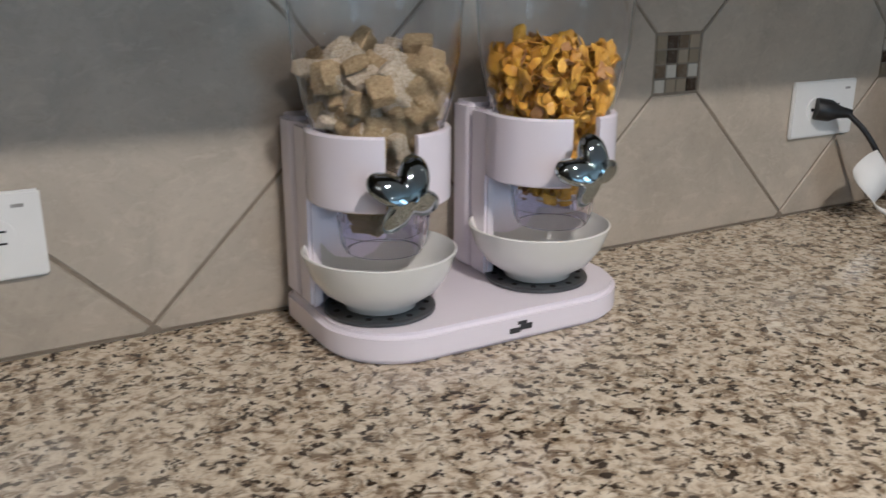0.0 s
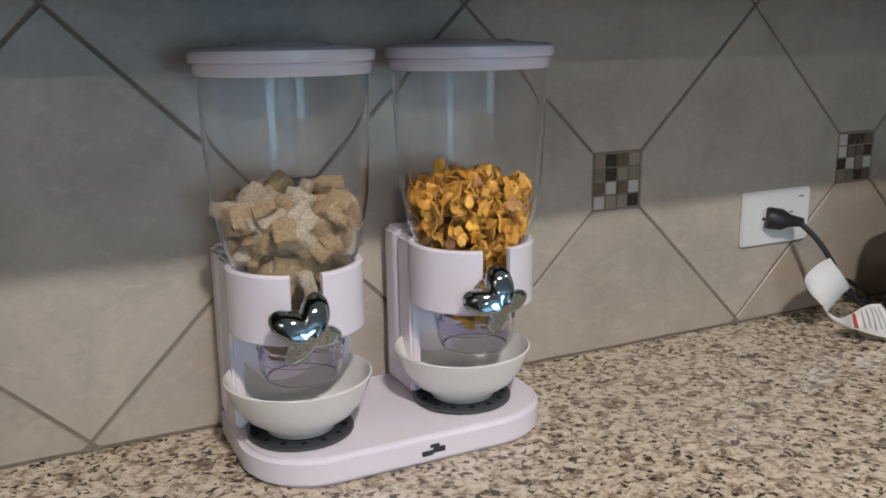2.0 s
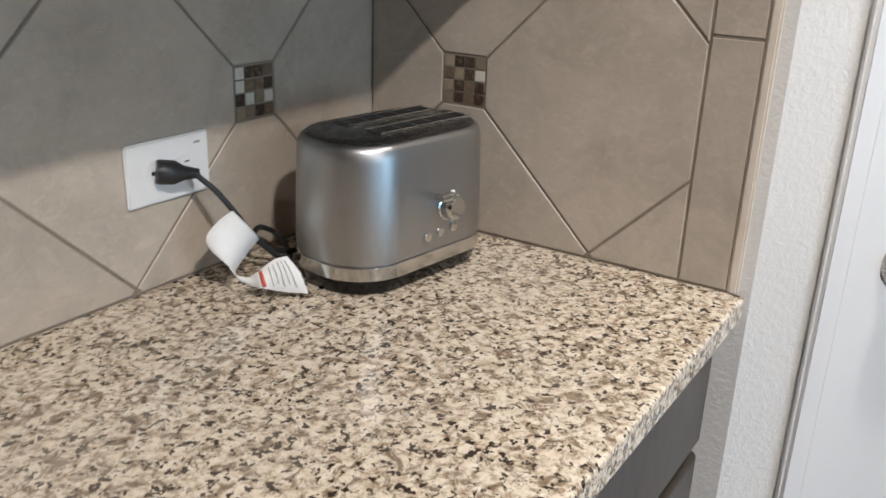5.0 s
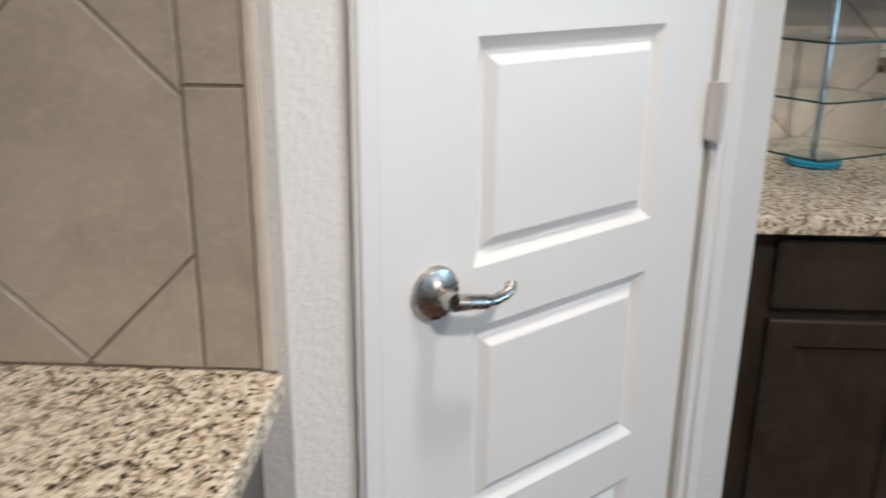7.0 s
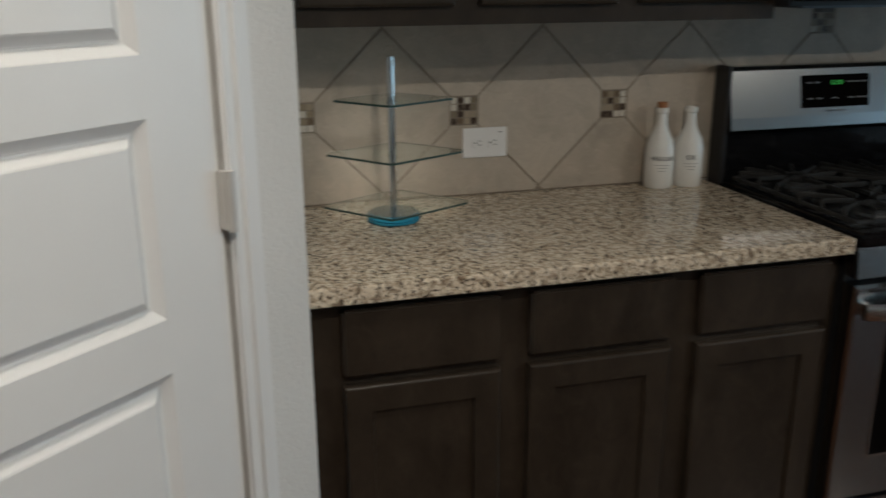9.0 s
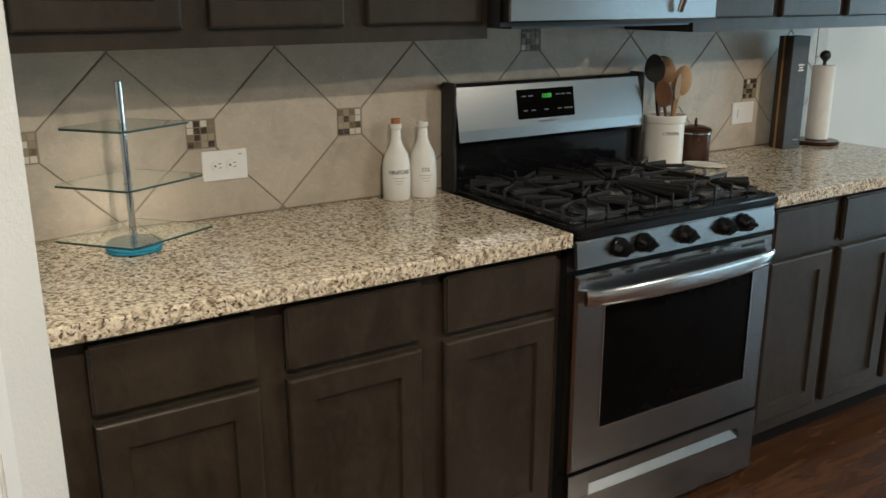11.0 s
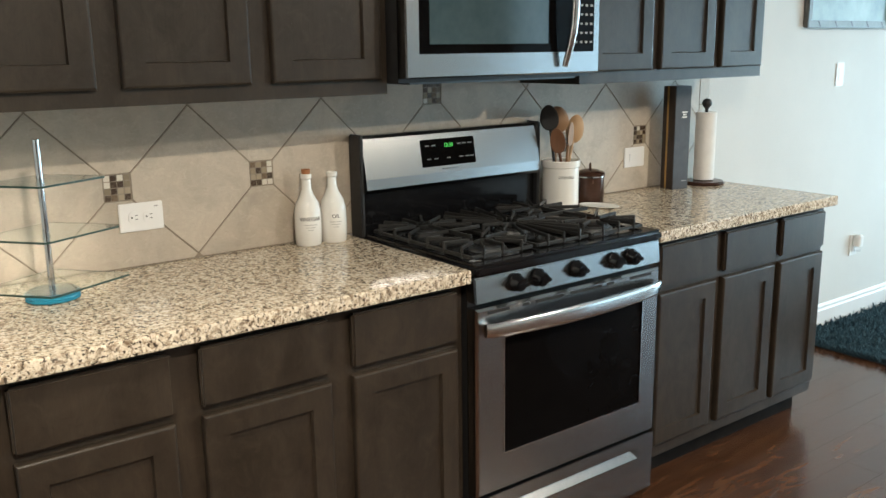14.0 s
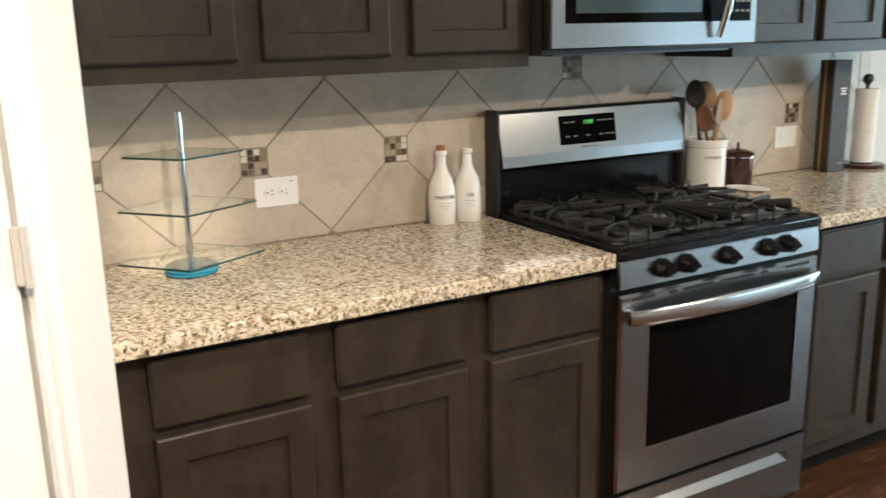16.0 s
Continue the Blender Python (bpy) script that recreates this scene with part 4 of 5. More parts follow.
part("ring", moved(tube([(0.012 * math.cos(2 * math.pi * i / 24), 0, 0.398 + 0.013 * math.sin(2 * math.pi * i / 24)) for i in range(25)], 0.0009, 8), Matrix.Rotation(radians(80), 4, "Z")), CLEAR, stand)
for z, sc in ((0.027, 1.0), (0.154, 0.93), (0.281, 0.80)):
    pts = [(-0.105, 0.028), (-0.100, 0.008), (0.0, -0.185), (0.018, -0.190), (0.170, -0.060), (0.175, -0.035), (0.075, 0.150), (0.055, 0.158)]
    out = [(x * sc, y * sc) for x, y in pts]
    sh = part("shelf", prism(out, z, z + 0.005), [GLASS_GREEN, GLASS_EDGE], stand, "clear glass shelf with green edge")
    sh.visible_shadow = False
    for p in sh.data.polygons:
        if abs(p.normal.z) < 0.5:
            p.material_index = 1
    part("collar", lathe([(0.0082, z - 0.006), (0.0115, z - 0.006), (0.0115, z - 0.0005), (0.0082, z - 0.0005)], 20), CHROME, stand, "", True)


# ---- things on the range-side worktops ----
def cruet(label, text, x, y, cork):
    b = thing("cruet_bottle", label, "bottle", "oil and vinegar bottles", at=(x, y, TOP + 0.0004))
    part("bottle", lathe([(0, 0), (0.037, 0), (0.040, 0.004), (0.041, 0.06), (0.040, 0.105), (0.034, 0.130), (0.020, 0.155), (0.0145, 0.172), (0.0135, 0.200), (0.017, 0.204), (0.017, 0.216), (0.012, 0.217), (0.011, 0.19), (0, 0.19)], 40), CERAMIC, b, "", True)
    if cork:
        part("cork", lathe([(0, 0.19), (0.0105, 0.192), (0.0125, 0.2175), (0.0135, 0.231), (0, 0.231)], 20), CORK, b, "brown cork stopper", True)
    away = math.atan2(-0.95 - y, 1.32 - x)
    turn = Matrix.Rotation(away + math.pi, 4, "Z")
    w = words(text, 0.0165, Matrix.Identity(4), INK, b)
    for v in w.data.vertices:
        a = v.co.x / 0.0412 + 0.22
        r = 0.0412 + v.co.z
        v.co = turn @ Vector((-r * math.cos(a), -r * math.sin(a), 0.083 + v.co.y))
    for i, hw in enumerate((0.020, 0.014, 0.009)):
        bar_ = bmesh.new()
        zc = 0.066 - i * 0.008
        vv = []
        for k in range(7):
            an = (k / 6 - 0.5) * 2 * hw / 0.0412 + 0.22
            vv.append([bar_.verts.new(turn @ Vector((-0.0414 * math.cos(an), -0.0414 * math.sin(an), zc + q))) for q in (-0.0008, 0.0008)])
        for p, q in zip(vv, vv[1:]):
            bar_.faces.new((p[0], q[0], q[1], p[1]))
        part("print_line", bar_, PAPER_PRINT, b)
    return b


cruet("white ceramic vinegar bottle with a cork stopper", "VINEGAR", 3.645, -2.229, True)
cruet("white ceramic oil bottle with an open neck", "OIL", 3.642, -2.316, False)

CX, CY = 3.600, -3.258
crock = thing("utensil_crock", "white ceramic crock full of cooking utensils", "crock", at=(CX, CY, TOP + 0.0004))
part("pot", lathe([(0, 0), (0.063, 0), (0.067, 0.004), (0.067, 0.150), (0.071, 0.153), (0.072, 0.174), (0.069, 0.177), (0.063, 0.174), (0.061, 0.012), (0, 0.010)], 44), CERAMIC, crock, "", True)
lt = words("UTENSILS", 0.014, Matrix.Identity(4), INK, crock)
aw = math.atan2(-0.95 - CY, 1.32 - CX)
for v in lt.data.vertices:
    a = v.co.x / 0.0675 + 0.35
    v.co = Matrix.Rotation(aw + math.pi, 4, "Z") @ Vector((-(0.0676 + v.co.z) * math.cos(a), -(0.0676 + v.co.z) * math.sin(a), 0.118 + v.co.y))


def spoon(name, label, lean, azimuth, length, bowl_w, bowl_l, mat, at, spin=45, thick=0.006):
    sp = thing(name, label, "utensil", "utensils in the crock")
    sp.matrix_basis = Matrix.Translation(at) @ Matrix.Rotation(radians(azimuth), 4, "Z") @ Matrix.Rotation(radians(lean), 4, "Y")
    part("handle", tube([(0, 0, 0), (0, 0, length * 0.5), (0, 0, length)], [0.0055, 0.005, 0.006], 10), mat, sp, smooth=True)
    bm = bmesh.new()
    bmesh.ops.create_uvsphere(bm, u_segments=20, v_segments=12, radius=1)
    for v in bm.verts:
        q = v.co.copy()
        v.co = (q.x * thick + (q.y * q.y + q.z * q.z) * 0.008, q.y * bowl_w / 2 * (1 - 0.12 * q.z), length + bowl_l * 0.42 + q.z * bowl_l / 2)
    part("bowl", moved(bm, Matrix.Rotation(radians(spin), 4, "Z")), mat, sp, smooth=True)


spoon("ladle", "black slotted serving spoon standing in the crock", 9, 88, 0.280, 0.068, 0.095, BLACK_MATT, (CX + 0.02, CY - 0.01, TOP + 0.016))
spoon("wooden_spoon", "dark wooden spoon standing in the crock", 15, 95, 0.205, 0.056, 0.095, SPOON_DARK, (CX - 0.02, CY - 0.02, TOP + 0.016))
spoon("wooden_spoon", "pale wooden spoon standing in the crock", 13, -92, 0.235, 0.066, 0.105, SPOON_PALE, (CX - 0.015, CY + 0.01, TOP + 0.016))
spoon("wooden_spatula", "brown wooden spatula standing in the crock", 2, -90, 0.262, 0.088, 0.100, SPOON_WOOD, (CX + 0.03, CY + 0.005, TOP + 0.016))
spoon("wooden_spoon", "small brown wooden spoon standing in the crock", 7, 160, 0.22, 0.058, 0.090, SPOON_WOOD, (CX + 0.0, CY - 0.02, TOP + 0.016))

jar = thing("lidded_jar", "small glossy brown canister with a looped lid", "canister", at=(3.600, -3.414, TOP + 0.0004))
part("pot", lathe([(0, 0), (0.050, 0), (0.053, 0.004), (0.053, 0.105), (0, 0.105)], 40), COPPER, jar, "", True)
lid = part("lid", lathe([(0, 0.1055), (0.056, 0.1055), (0.057, 0.112), (0.052, 0.118), (0.030, 0.126), (0.008, 0.130), (0, 0.130)], 40), COPPER, jar, "", True)
part("band", lathe([(0.0534, 0.1005), (0.0560, 0.1005), (0.0560, 0.105), (0.0534, 0.105)], 40), CHROME, jar, "", True)
part("lid_loop", moved(tube([(0.011 * math.cos(math.pi * i / 14), 0, 0.129 + 0.021 * math.sin(math.pi * i / 14)) for i in range(15)], 0.0033, 10), Matrix.Rotation(radians(-38), 4, "Z")), COPPER, lid, "", True)

rest = thing("spoon_rest", "flat white ceramic spoon rest beside the crock", "spoon rest", at=(3.50, -3.36, TOP + 0.0004), turn=20)
part("dish", moved(lathe([(0, 0), (0.045, 0), (0.062, 0.008), (0.060, 0.010), (0.044, 0.004), (0, 0.004)], 36), Matrix.Diagonal((1.25, 0.75, 1, 1))), CERAMIC, rest, "", True)

box = thing("tall_box", "tall dark presentation box with a gold stripe", "box", at=(3.612, -3.932, TOP + 0.0004), turn=-10)
part("carton", block(-0.036, 0.036, -0.041, 0.041, 0, 0.420, 0.002), BOX_GREY, box)
part("side_sleeve", block(-0.0362, 0.0358, 0.0412, 0.0425, 0.001, 0.419), BOX_DARK, box)
part("gold_stripe", block(0.002, 0.012, 0.0426, 0.0432, 0.001, 0.419), GOLD, box)
for hw, z in ((0.014, 0.312), (0.009, 0.302), (0.013, 0.292)):
    part("print_mark", block(-0.0368, -0.0361, -0.008 - hw, -0.008 + hw, z, z + 0.006), PAPER, box)
part("print_mark", block(-0.0368, -0.0361, -0.030, -0.004, 0.032, 0.036), PAPER_PRINT, box)

tw = thing("paper_towel_holder", "paper towel roll on a dark upright holder", "paper towel", at=(3.610, -4.125, TOP + 0.0004))
part("base", lathe([(0, 0), (0.085, 0), (0.088, 0.006), (0.082, 0.014), (0.02, 0.018), (0, 0.018)], 44), COPPER, tw, "dark bronze base", True)
part("rod", lathe([(0, 0.0185), (0.007, 0.0185), (0.007, 0.325), (0, 0.325)], 16), BLACK_MATT, tw, "", True)
part("finial", lathe([(0, 0.315), (0.008, 0.318), (0.010, 0.322), (0.019, 0.332), (0.021, 0.342), (0.017, 0.354), (0.008, 0.360), (0, 0.361)], 24), BLACK_MATT, tw, "black ball finial", True)
roll = [(0.016, 0.020), (0.0425, 0.020)] + [(0.0430 + 0.0005 * ((i % 3) - 1), 0.02 + 0.285 * i / 12) for i in range(1, 12)] + [(0.0430, 0.304), (0.016, 0.304), (0.016, 0.020)]
part("roll", lathe(roll, 48), PAPER, tw, "white paper roll", True)

# ---- cereal dispenser ----
DX0, DX1, DYF, DYB = 1.161, 1.486, -0.012, 0.166
disp2 = thing("cereal_dispenser", "white twin cereal dispenser with clear canisters and chrome knobs", "dispenser", at=((DX0 + DX1) / 2, 0.08, TOP + 0.0005))
DM = Matrix.Translation((-(DX0 + DX1) / 2, -0.08, -TOP))


def dpart(name, bm, mat, parent=None, label="", smooth=False):
    return part(name, moved(bm, DM), mat, parent or disp2, label, smooth)


foot = []
for cx, cy, a0, r in ((DX1 - 0.02, DYB - 0.02, 0, 0.02), (DX0 + 0.02, DYB - 0.02, 90, 0.02), (DX0 + 0.075, DYF + 0.075, 180, 0.075), (DX1 - 0.075, DYF + 0.075, 270, 0.075)):
    for i in range(13):
        a = radians(a0 + 90 * i / 12)
        foot.append((cx + r * math.cos(a), cy + r * math.sin(a)))
dbase = dpart("base", prism(foot, TOP, TOP + 0.030, 0.005, 3), PINKISH, None, "", True)
for a, b, c, d in ((-0.015, -0.003, 0.0, 0.005), (-0.0028, 0.010, 0.002, 0.0075), (-0.006, 0.004, 0.0078, 0.011)):
    dpart("maker_mark", block(1.335 + a, 1.335 + b, DYF - 0.0008, DYF + 0.002, TOP + 0.010 + c, TOP + 0.010 + d), INK, dbase)
BOWL_Y = 0.062


def ring_band(cx, cy, r0, r1, z0, z1, a0, a1, n=44):
    """A band of a hollow cylinder between two angles."""
    bm = bmesh.new()
    cols = []
    for i in range(n + 1):
        a = radians(a0 + (a1 - a0) * i / n)
        c, s = math.cos(a), math.sin(a)
        e = 0.002
        cols.append([bm.verts.new((cx + r * c, cy + r * s, z)) for r, z in ((r0, z0), (r1 - e, z0), (r1, z0 + e), (r1, z1 - e), (r1 - e, z1), (r0, z1))])
    for u, v in zip(cols, cols[1:]):
        for k in range(6):
            bm.faces.new((u[k], u[(k + 1) % 6], v[(k + 1) % 6], v[k]))
    bm.faces.new(cols[0]), bm.faces.new(cols[-1][::-1])
    return bm


def wheat_biscuit(rg, size):
    """A pillow of shredded wheat, a little thinner at its ends, its faces ragged."""
    bm = block(-size, size, -size * 0.85, size * 0.85, -size * 0.58, size * 0.58, size * 0.16, 1)
    bmesh.ops.subdivide_edges(bm, edges=[e for e in bm.edges if e.calc_length() > size], cuts=2, use_grid_fill=True)
    for v in bm.verts:
        v.co.z *= 1 - 0.22 * (v.co.x / size) ** 2
        v.co *= 1 + rg.uniform(-0.09, 0.09)
    return bm


def flake(rg, size):
    bm = bmesh.new()
    bmesh.ops.create_icosphere(bm, subdivisions=2, radius=1)
    c1, c2, ph = rg.uniform(-0.2, 0.2), rg.uniform(-0.2, 0.2), rg.uniform(0, 6)
    for v in bm.verts:
        q = v.co.copy()
        a = math.atan2(q.y, q.x)
        k = size * (1 + 0.17 * math.sin(2 * a + 2 * ph) + 0.13 * math.sin(5 * a + ph) + 0.08 * math.sin(9 * a))
        v.co = (q.x * k, q.y * k * 0.72, q.z * size * 0.10 + size * (1.3 * c1 * q.x * q.x + 1.1 * c2 * q.y * q.y + 0.12 * math.sin(4 * q.x + ph)))
    return bm


AXES_X = (1.226, 1.4175)
CANY = 0.069
# outer profile of a canister: funnel, shoulder, cylinder
PROFILE = [(0.038, 1.020), (0.039, 1.050), (0.045, 1.075), (0.0585, 1.112), (0.0665, 1.140), (0.0740, 1.180), (0.0770, 1.230), (0.0780, 1.292)]


def can_radius(z):
    for (r0, z0), (r1, z1) in zip(PROFILE, PROFILE[1:]):
        if z0 <= z <= z1:
            return r0 + (r1 - r0) * (z - z0) / (z1 - z0)
    return PROFILE[-1][0]


for idx, cx in enumerate(AXES_X):
    dpart("column", prism(rounded(cx - 0.063, cx + 0.063, 0.120, 0.164, 0.014), TOP + 0.0305, 1.122, 0.004), PINKISH, None, "", True)
    for sx in (-1, 1):
        dpart("side_rib", block(cx + sx * 0.056 - 0.006, cx + sx * 0.056 + 0.006, 0.090, 0.121, TOP + 0.0305, 1.119, 0.003), PINKISH)
    gap = 263 if idx == 0 else 266
    dpart("holder_ring", ring_band(cx, CANY, 0.0605, 0.0660, 1.052, 1.118, gap + 13, gap + 360 - 13), PINKISH, None, "", True)
    dpart("drip_tray", lathe([(0, 0.0308), (0.053, 0.0308), (0.053, 0.0335), (0.050, 0.0345), (0, 0.0345)], 40, (cx - (0.004, 0.015)[idx], 0.064, TOP)), DARK_STEEL, None, "grey round drip tray")
    for k in range(14):
        a = 2 * math.pi * k / 14
        dpart("drain_hole", lathe([(0, 0.0346), (0.0032, 0.0346), (0.0032, 0.0350), (0, 0.0350)], 8, (cx - (0.004, 0.015)[idx] + 0.044 * math.cos(a), 0.064 + 0.044 * math.sin(a), TOP)), DARK_SLIT)
    can = dpart("canister", lathe(PROFILE + [(r - 0.0022, z) for r, z in PROFILE[::-1]] + [PROFILE[0]], 64, (cx, CANY, 0)), CLEAR, None, "clear plastic canister", True)
    can.visible_shadow = False
    dpart("lid", lathe([(0, 1.2925), (0.079, 1.2925), (0.081, 1.295), (0.081, 1.301), (0.079, 1.303), (0.084, 1.3045), (0.085, 1.309), (0.084, 1.314), (0.079, 1.317), (0.046, 1.3185), (0.042, 1.321), (0, 1.321)], 56, (cx, CANY, 0)), PINKISH, can, "white round lid", True)
    dpart("spout", lathe([(0.036, 1.040), (0.043, 1.036), (0.040, 1.012), (0.036, 1.004), (0.033, 1.004), (0.036, 1.012), (0.037, 1.034), (0.036, 1.040)], 40, (cx, CANY - 0.008, 0)), CLOUDY, can, "cloudy plastic spout", True).visible_shadow = False
    dpart("paddle_axle", moved(lathe([(0, 0), (0.013, 0), (0.013, 0.046), (0, 0.046)], 20), Matrix.Translation((cx - 0.015, 0.035, 1.078)) @ Matrix.Rotation(radians(90), 4, "X")), CLEAR)
    # four-lobed chrome knob
    kb = bmesh.new()
    ang0 = 65 if idx == 0 else 85
    ridge = radians(ang0 - 45)
    rings = []
    for hgt, sc in ((0.000, 0.70), (0.002, 0.90), (0.006, 1.0), (0.010, 0.97), (0.0135, 0.86), (0.0155, 0.66), (0.0165, 0.30)):
        row = []
        for i in range(80):
            a = 2 * math.pi * i / 80
            lobe = 0.5 + 0.5 * math.cos(4 * (a - radians(ang0)))
            r = (0.0180 + 0.0175 * lobe ** 0.75) * sc
            off = abs(r * math.sin(a - ridge))
            row.append(kb.verts.new((r * math.cos(a), -hgt + 0.5 * off, r * math.sin(a))))
        rings.append(row)
    for u, v in zip(rings, rings[1:]):
        for i in range(80):
            kb.faces.new((u[i], u[(i + 1) % 80], v[(i + 1) % 80], v[i]))
    kb.faces.new(rings[0]), kb.faces.new(rings[-1][::-1])
    dpart("knob", moved(kb, Matrix.Translation((cx - (0.015, 0.014)[idx], -0.014, 1.072))), KNOB_CHROME, None, "chrome four-lobed knob", True)
    bowl = thing("cereal_bowl", "white glazed bowl on the dispenser's drip tray", "bowl", "cereal bowls", at=(cx - (0.004, 0.015)[idx], BOWL_Y, TOP + 0.0356))
    part("bowl", lathe([(0, 0.003), (0.030, 0.003), (0.031, 0.0), (0.034, 0.0), (0.036, 0.005), (0.054, 0.0175), (0.065, 0.033), (0.0718, 0.052), (0.0726, 0.0545), (0.0708, 0.0555), (0.0690, 0.052), (0.062, 0.034), (0.050, 0.020), (0.030, 0.010), (0, 0.008)], 56), CERAMIC, bowl, "", True)
    # the cereal, heaped from the spout up to a mound
    rg = random.Random(11 + idx)
    cer = thing("breakfast_cereal", "pale brown shredded wheat biscuits in a clear canister" if idx == 0 else "golden corn flakes heaped in a clear canister", "cereal", at=(cx, CANY, 1.05))
    made = 0
    lib = []
    for q in range(8):
        if idx == 0:
            lib.append(wheat_biscuit(rg, rg.uniform(0.0115, 0.0140)))
        else:
            lib.append(flake(rg, rg.uniform(0.0075, 0.0125)))
    meshes = []
    for q, bm in enumerate(lib):
        me = bpy.data.meshes.new("piece")
        bmesh.ops.recalc_face_normals(bm, faces=bm.faces)
        bm.to_mesh(me)
        bm.free()
        me.materials.append((WHEAT if q % 3 else FROST) if idx == 0 else (FLAKE if q % 5 in (1, 2, 4) else FLAKE_PALE))
        for p in me.polygons:
            p.use_smooth = idx == 1
        meshes.append(me)
    top = 1.178
    want = 290 if idx == 0 else 297
    extra_v, extra_f = [], []
    tries = 0
    while made < want + (900 if idx == 1 else 0):
        tries += 1
        z = 1.030 + rg.random() ** 0.75 * (top + 0.022 - 1.030)
        rr = can_radius(z) - (0.0110 if idx == 0 else 0.0070)
        r = rr * math.sqrt(rg.random())
        if z > top - 0.012 + 0.022 * (1 - (r / 0.07) ** 2) + rg.uniform(-0.004, 0.006):
            continue
        if made >= want and r > rr * 0.97:
            continue
        if r < rr * 0.3 and z < top - 0.045:
            continue
        a = rg.uniform(0, 6.2832)
        me = meshes[rg.randrange(8)]
        mat_ = Matrix.LocRotScale((r * math.cos(a), r * math.sin(a), z - 1.05), Euler((rg.uniform(0, 6.3), rg.uniform(0, 6.3), rg.uniform(0, 6.3))), [rg.uniform(0.85, 1.15)] * 3)
        if made < want:
            o = new("piece", me)
            o.parent = cer
            o.matrix_basis = mat_
        else:
            n0 = len(extra_v)
            extra_v += [tuple(mat_ @ v.co) for v in me.vertices]
            extra_f += [tuple(n0 + k for k in p.vertices) for p in me.polygons]
        made += 1
    if extra_v:
        me = bpy.data.meshes.new("flake_fill")
        me.from_pydata(extra_v, [], extra_f)
        me.materials.append(FLAKE_MIX)
        for p in me.polygons:
            p.use_smooth = True
        fill = new("flake_fill", me)
        fill.parent = cer
        fill["kind"] = "stuff"

# ---- toaster ----
TX0, TX1, TY0, TY1 = 2.053, 2.331, -0.086, 0.080
toaster = thing("toaster", "brushed steel two-slice toaster on the granite worktop", "toaster", at=((TX0 + TX1) / 2, (TY0 + TY1) / 2, TOP + 0.0004), turn=-8)
TC = ((TX0 + TX1) / 2, (TY0 + TY1) / 2)
hx, hy = (TX1 - TX0) / 2, (TY1 - TY0) / 2


def layered(levels, r, n=10):
    """A rounded body from levels of (inset, z)."""
    bm = bmesh.new()
    rows = []
    for inset, z in levels:
        rows.append([bm.verts.new((x, y, z)) for x, y in rounded(-hx + inset, hx - inset, -hy + inset, hy - inset, max(r - inset * 0.7, 0.004), n)])
    for u, v in zip(rows, rows[1:]):
        for i in range(len(u)):
            k = (i + 1) % len(u)
            bm.faces.new((u[i], u[k], v[k], v[i]))
    bm.faces.new(rows[0][::-1]), bm.faces.new(rows[-1])
    return bm


part("base", layered([(0.010, 0), (0.006, 0.004), (0.004, 0.020)], 0.074), BLACK_GLOSS, toaster, "black plastic base", True)
part("trim_band", layered([(0.0025, 0.0204), (0.0005, 0.0215), (0.0005, 0.0385), (0.002, 0.0398)], 0.074), HANDLE_STEEL, toaster, "polished steel band", True)
part("shell", layered([(0.003, 0.040), (0.001, 0.042), (0.0, 0.06), (0.001, 0.110), (0.003, 0.173), (0.0045, 0.186), (0.008, 0.192), (0.013, 0.1945), (0.016, 0.195)], 0.074), STEEL_V, toaster, "", True)
TOPGREY = tinted("toaster_top_grey", (0.045, 0.043, 0.041), (0.070, 0.067, 0.063), 30, 0.28, metal=0.7)
top_plate = part("top_plate", layered([(0.0120, 0.1948), (0.0150, 0.1975), (0.022, 0.1990)], 0.074), TOPGREY, toaster, "dark grey top", True)
for y in (-0.030, 0.030):
    part("slot", block(-0.064, 0.106, y - 0.014, y + 0.014, 0.1982, 0.1999, 0.0), DARK_SLIT, top_plate, "open bread slot")
    for s in (-0.0145, 0.0145):
        part("slot_rim", block(-0.065, 0.107, y + s - 0.0012, y + s + 0.0012, 0.1985, 0.2020, 0.0005, 1), CHROME, top_plate)
    for i in range(6):
        part("guard_wire", block(-0.052 + i * 0.03, -0.0505 + i * 0.03, y - 0.013, y + 0.013, 0.1996, 0.2004), CHROME, top_plate)
kn = lathe([(0, 0), (0.0195, 0), (0.0195, 0.003), (0.0170, 0.004), (0.0165, 0.017), (0.014, 0.020), (0, 0.020)], 32)
part("dial", moved(kn, Matrix.Translation((0.021, -hy + 0.001, 0.098)) @ Matrix.Rotation(radians(90), 4, "X")), CHROME, toaster, "chrome browning dial", True)
lever2 = merge(block(-0.012, 0.016, -hy - 0.022, -hy - 0.006, 0.112, 0.121, 0.004), block(-0.003, 0.005, -hy - 0.008, -hy + 0.002, 0.110, 0.119, 0.001))
part("lever", lever2, CHROME, toaster, "chrome push lever")
for i in range(3):
    part("button", moved(lathe([(0, 0), (0.0065, 0), (0.006, 0.004), (0, 0.0045)], 18), Matrix.Translation((-0.018 + i * 0.0255, -hy + 0.0008, 0.063 + 0.0015 * i)) @ Matrix.Rotation(radians(90), 4, "X")), CHROME, toaster, "", True)
for i in range(5):
    a = radians(-60 + i * 30)
    part("dial_mark", block(0.021 + 0.023 * math.cos(a) - 0.003, 0.021 + 0.023 * math.cos(a) + 0.003, -hy - 0.0004, -hy + 0.002, 0.098 + 0.023 * math.sin(a) - 0.001, 0.092 + 0.023 * math.sin(a) + 0.001), PAPER, toaster)

cord = thing("power_cord", "black toaster cord plugged into the wall outlet", "cord")
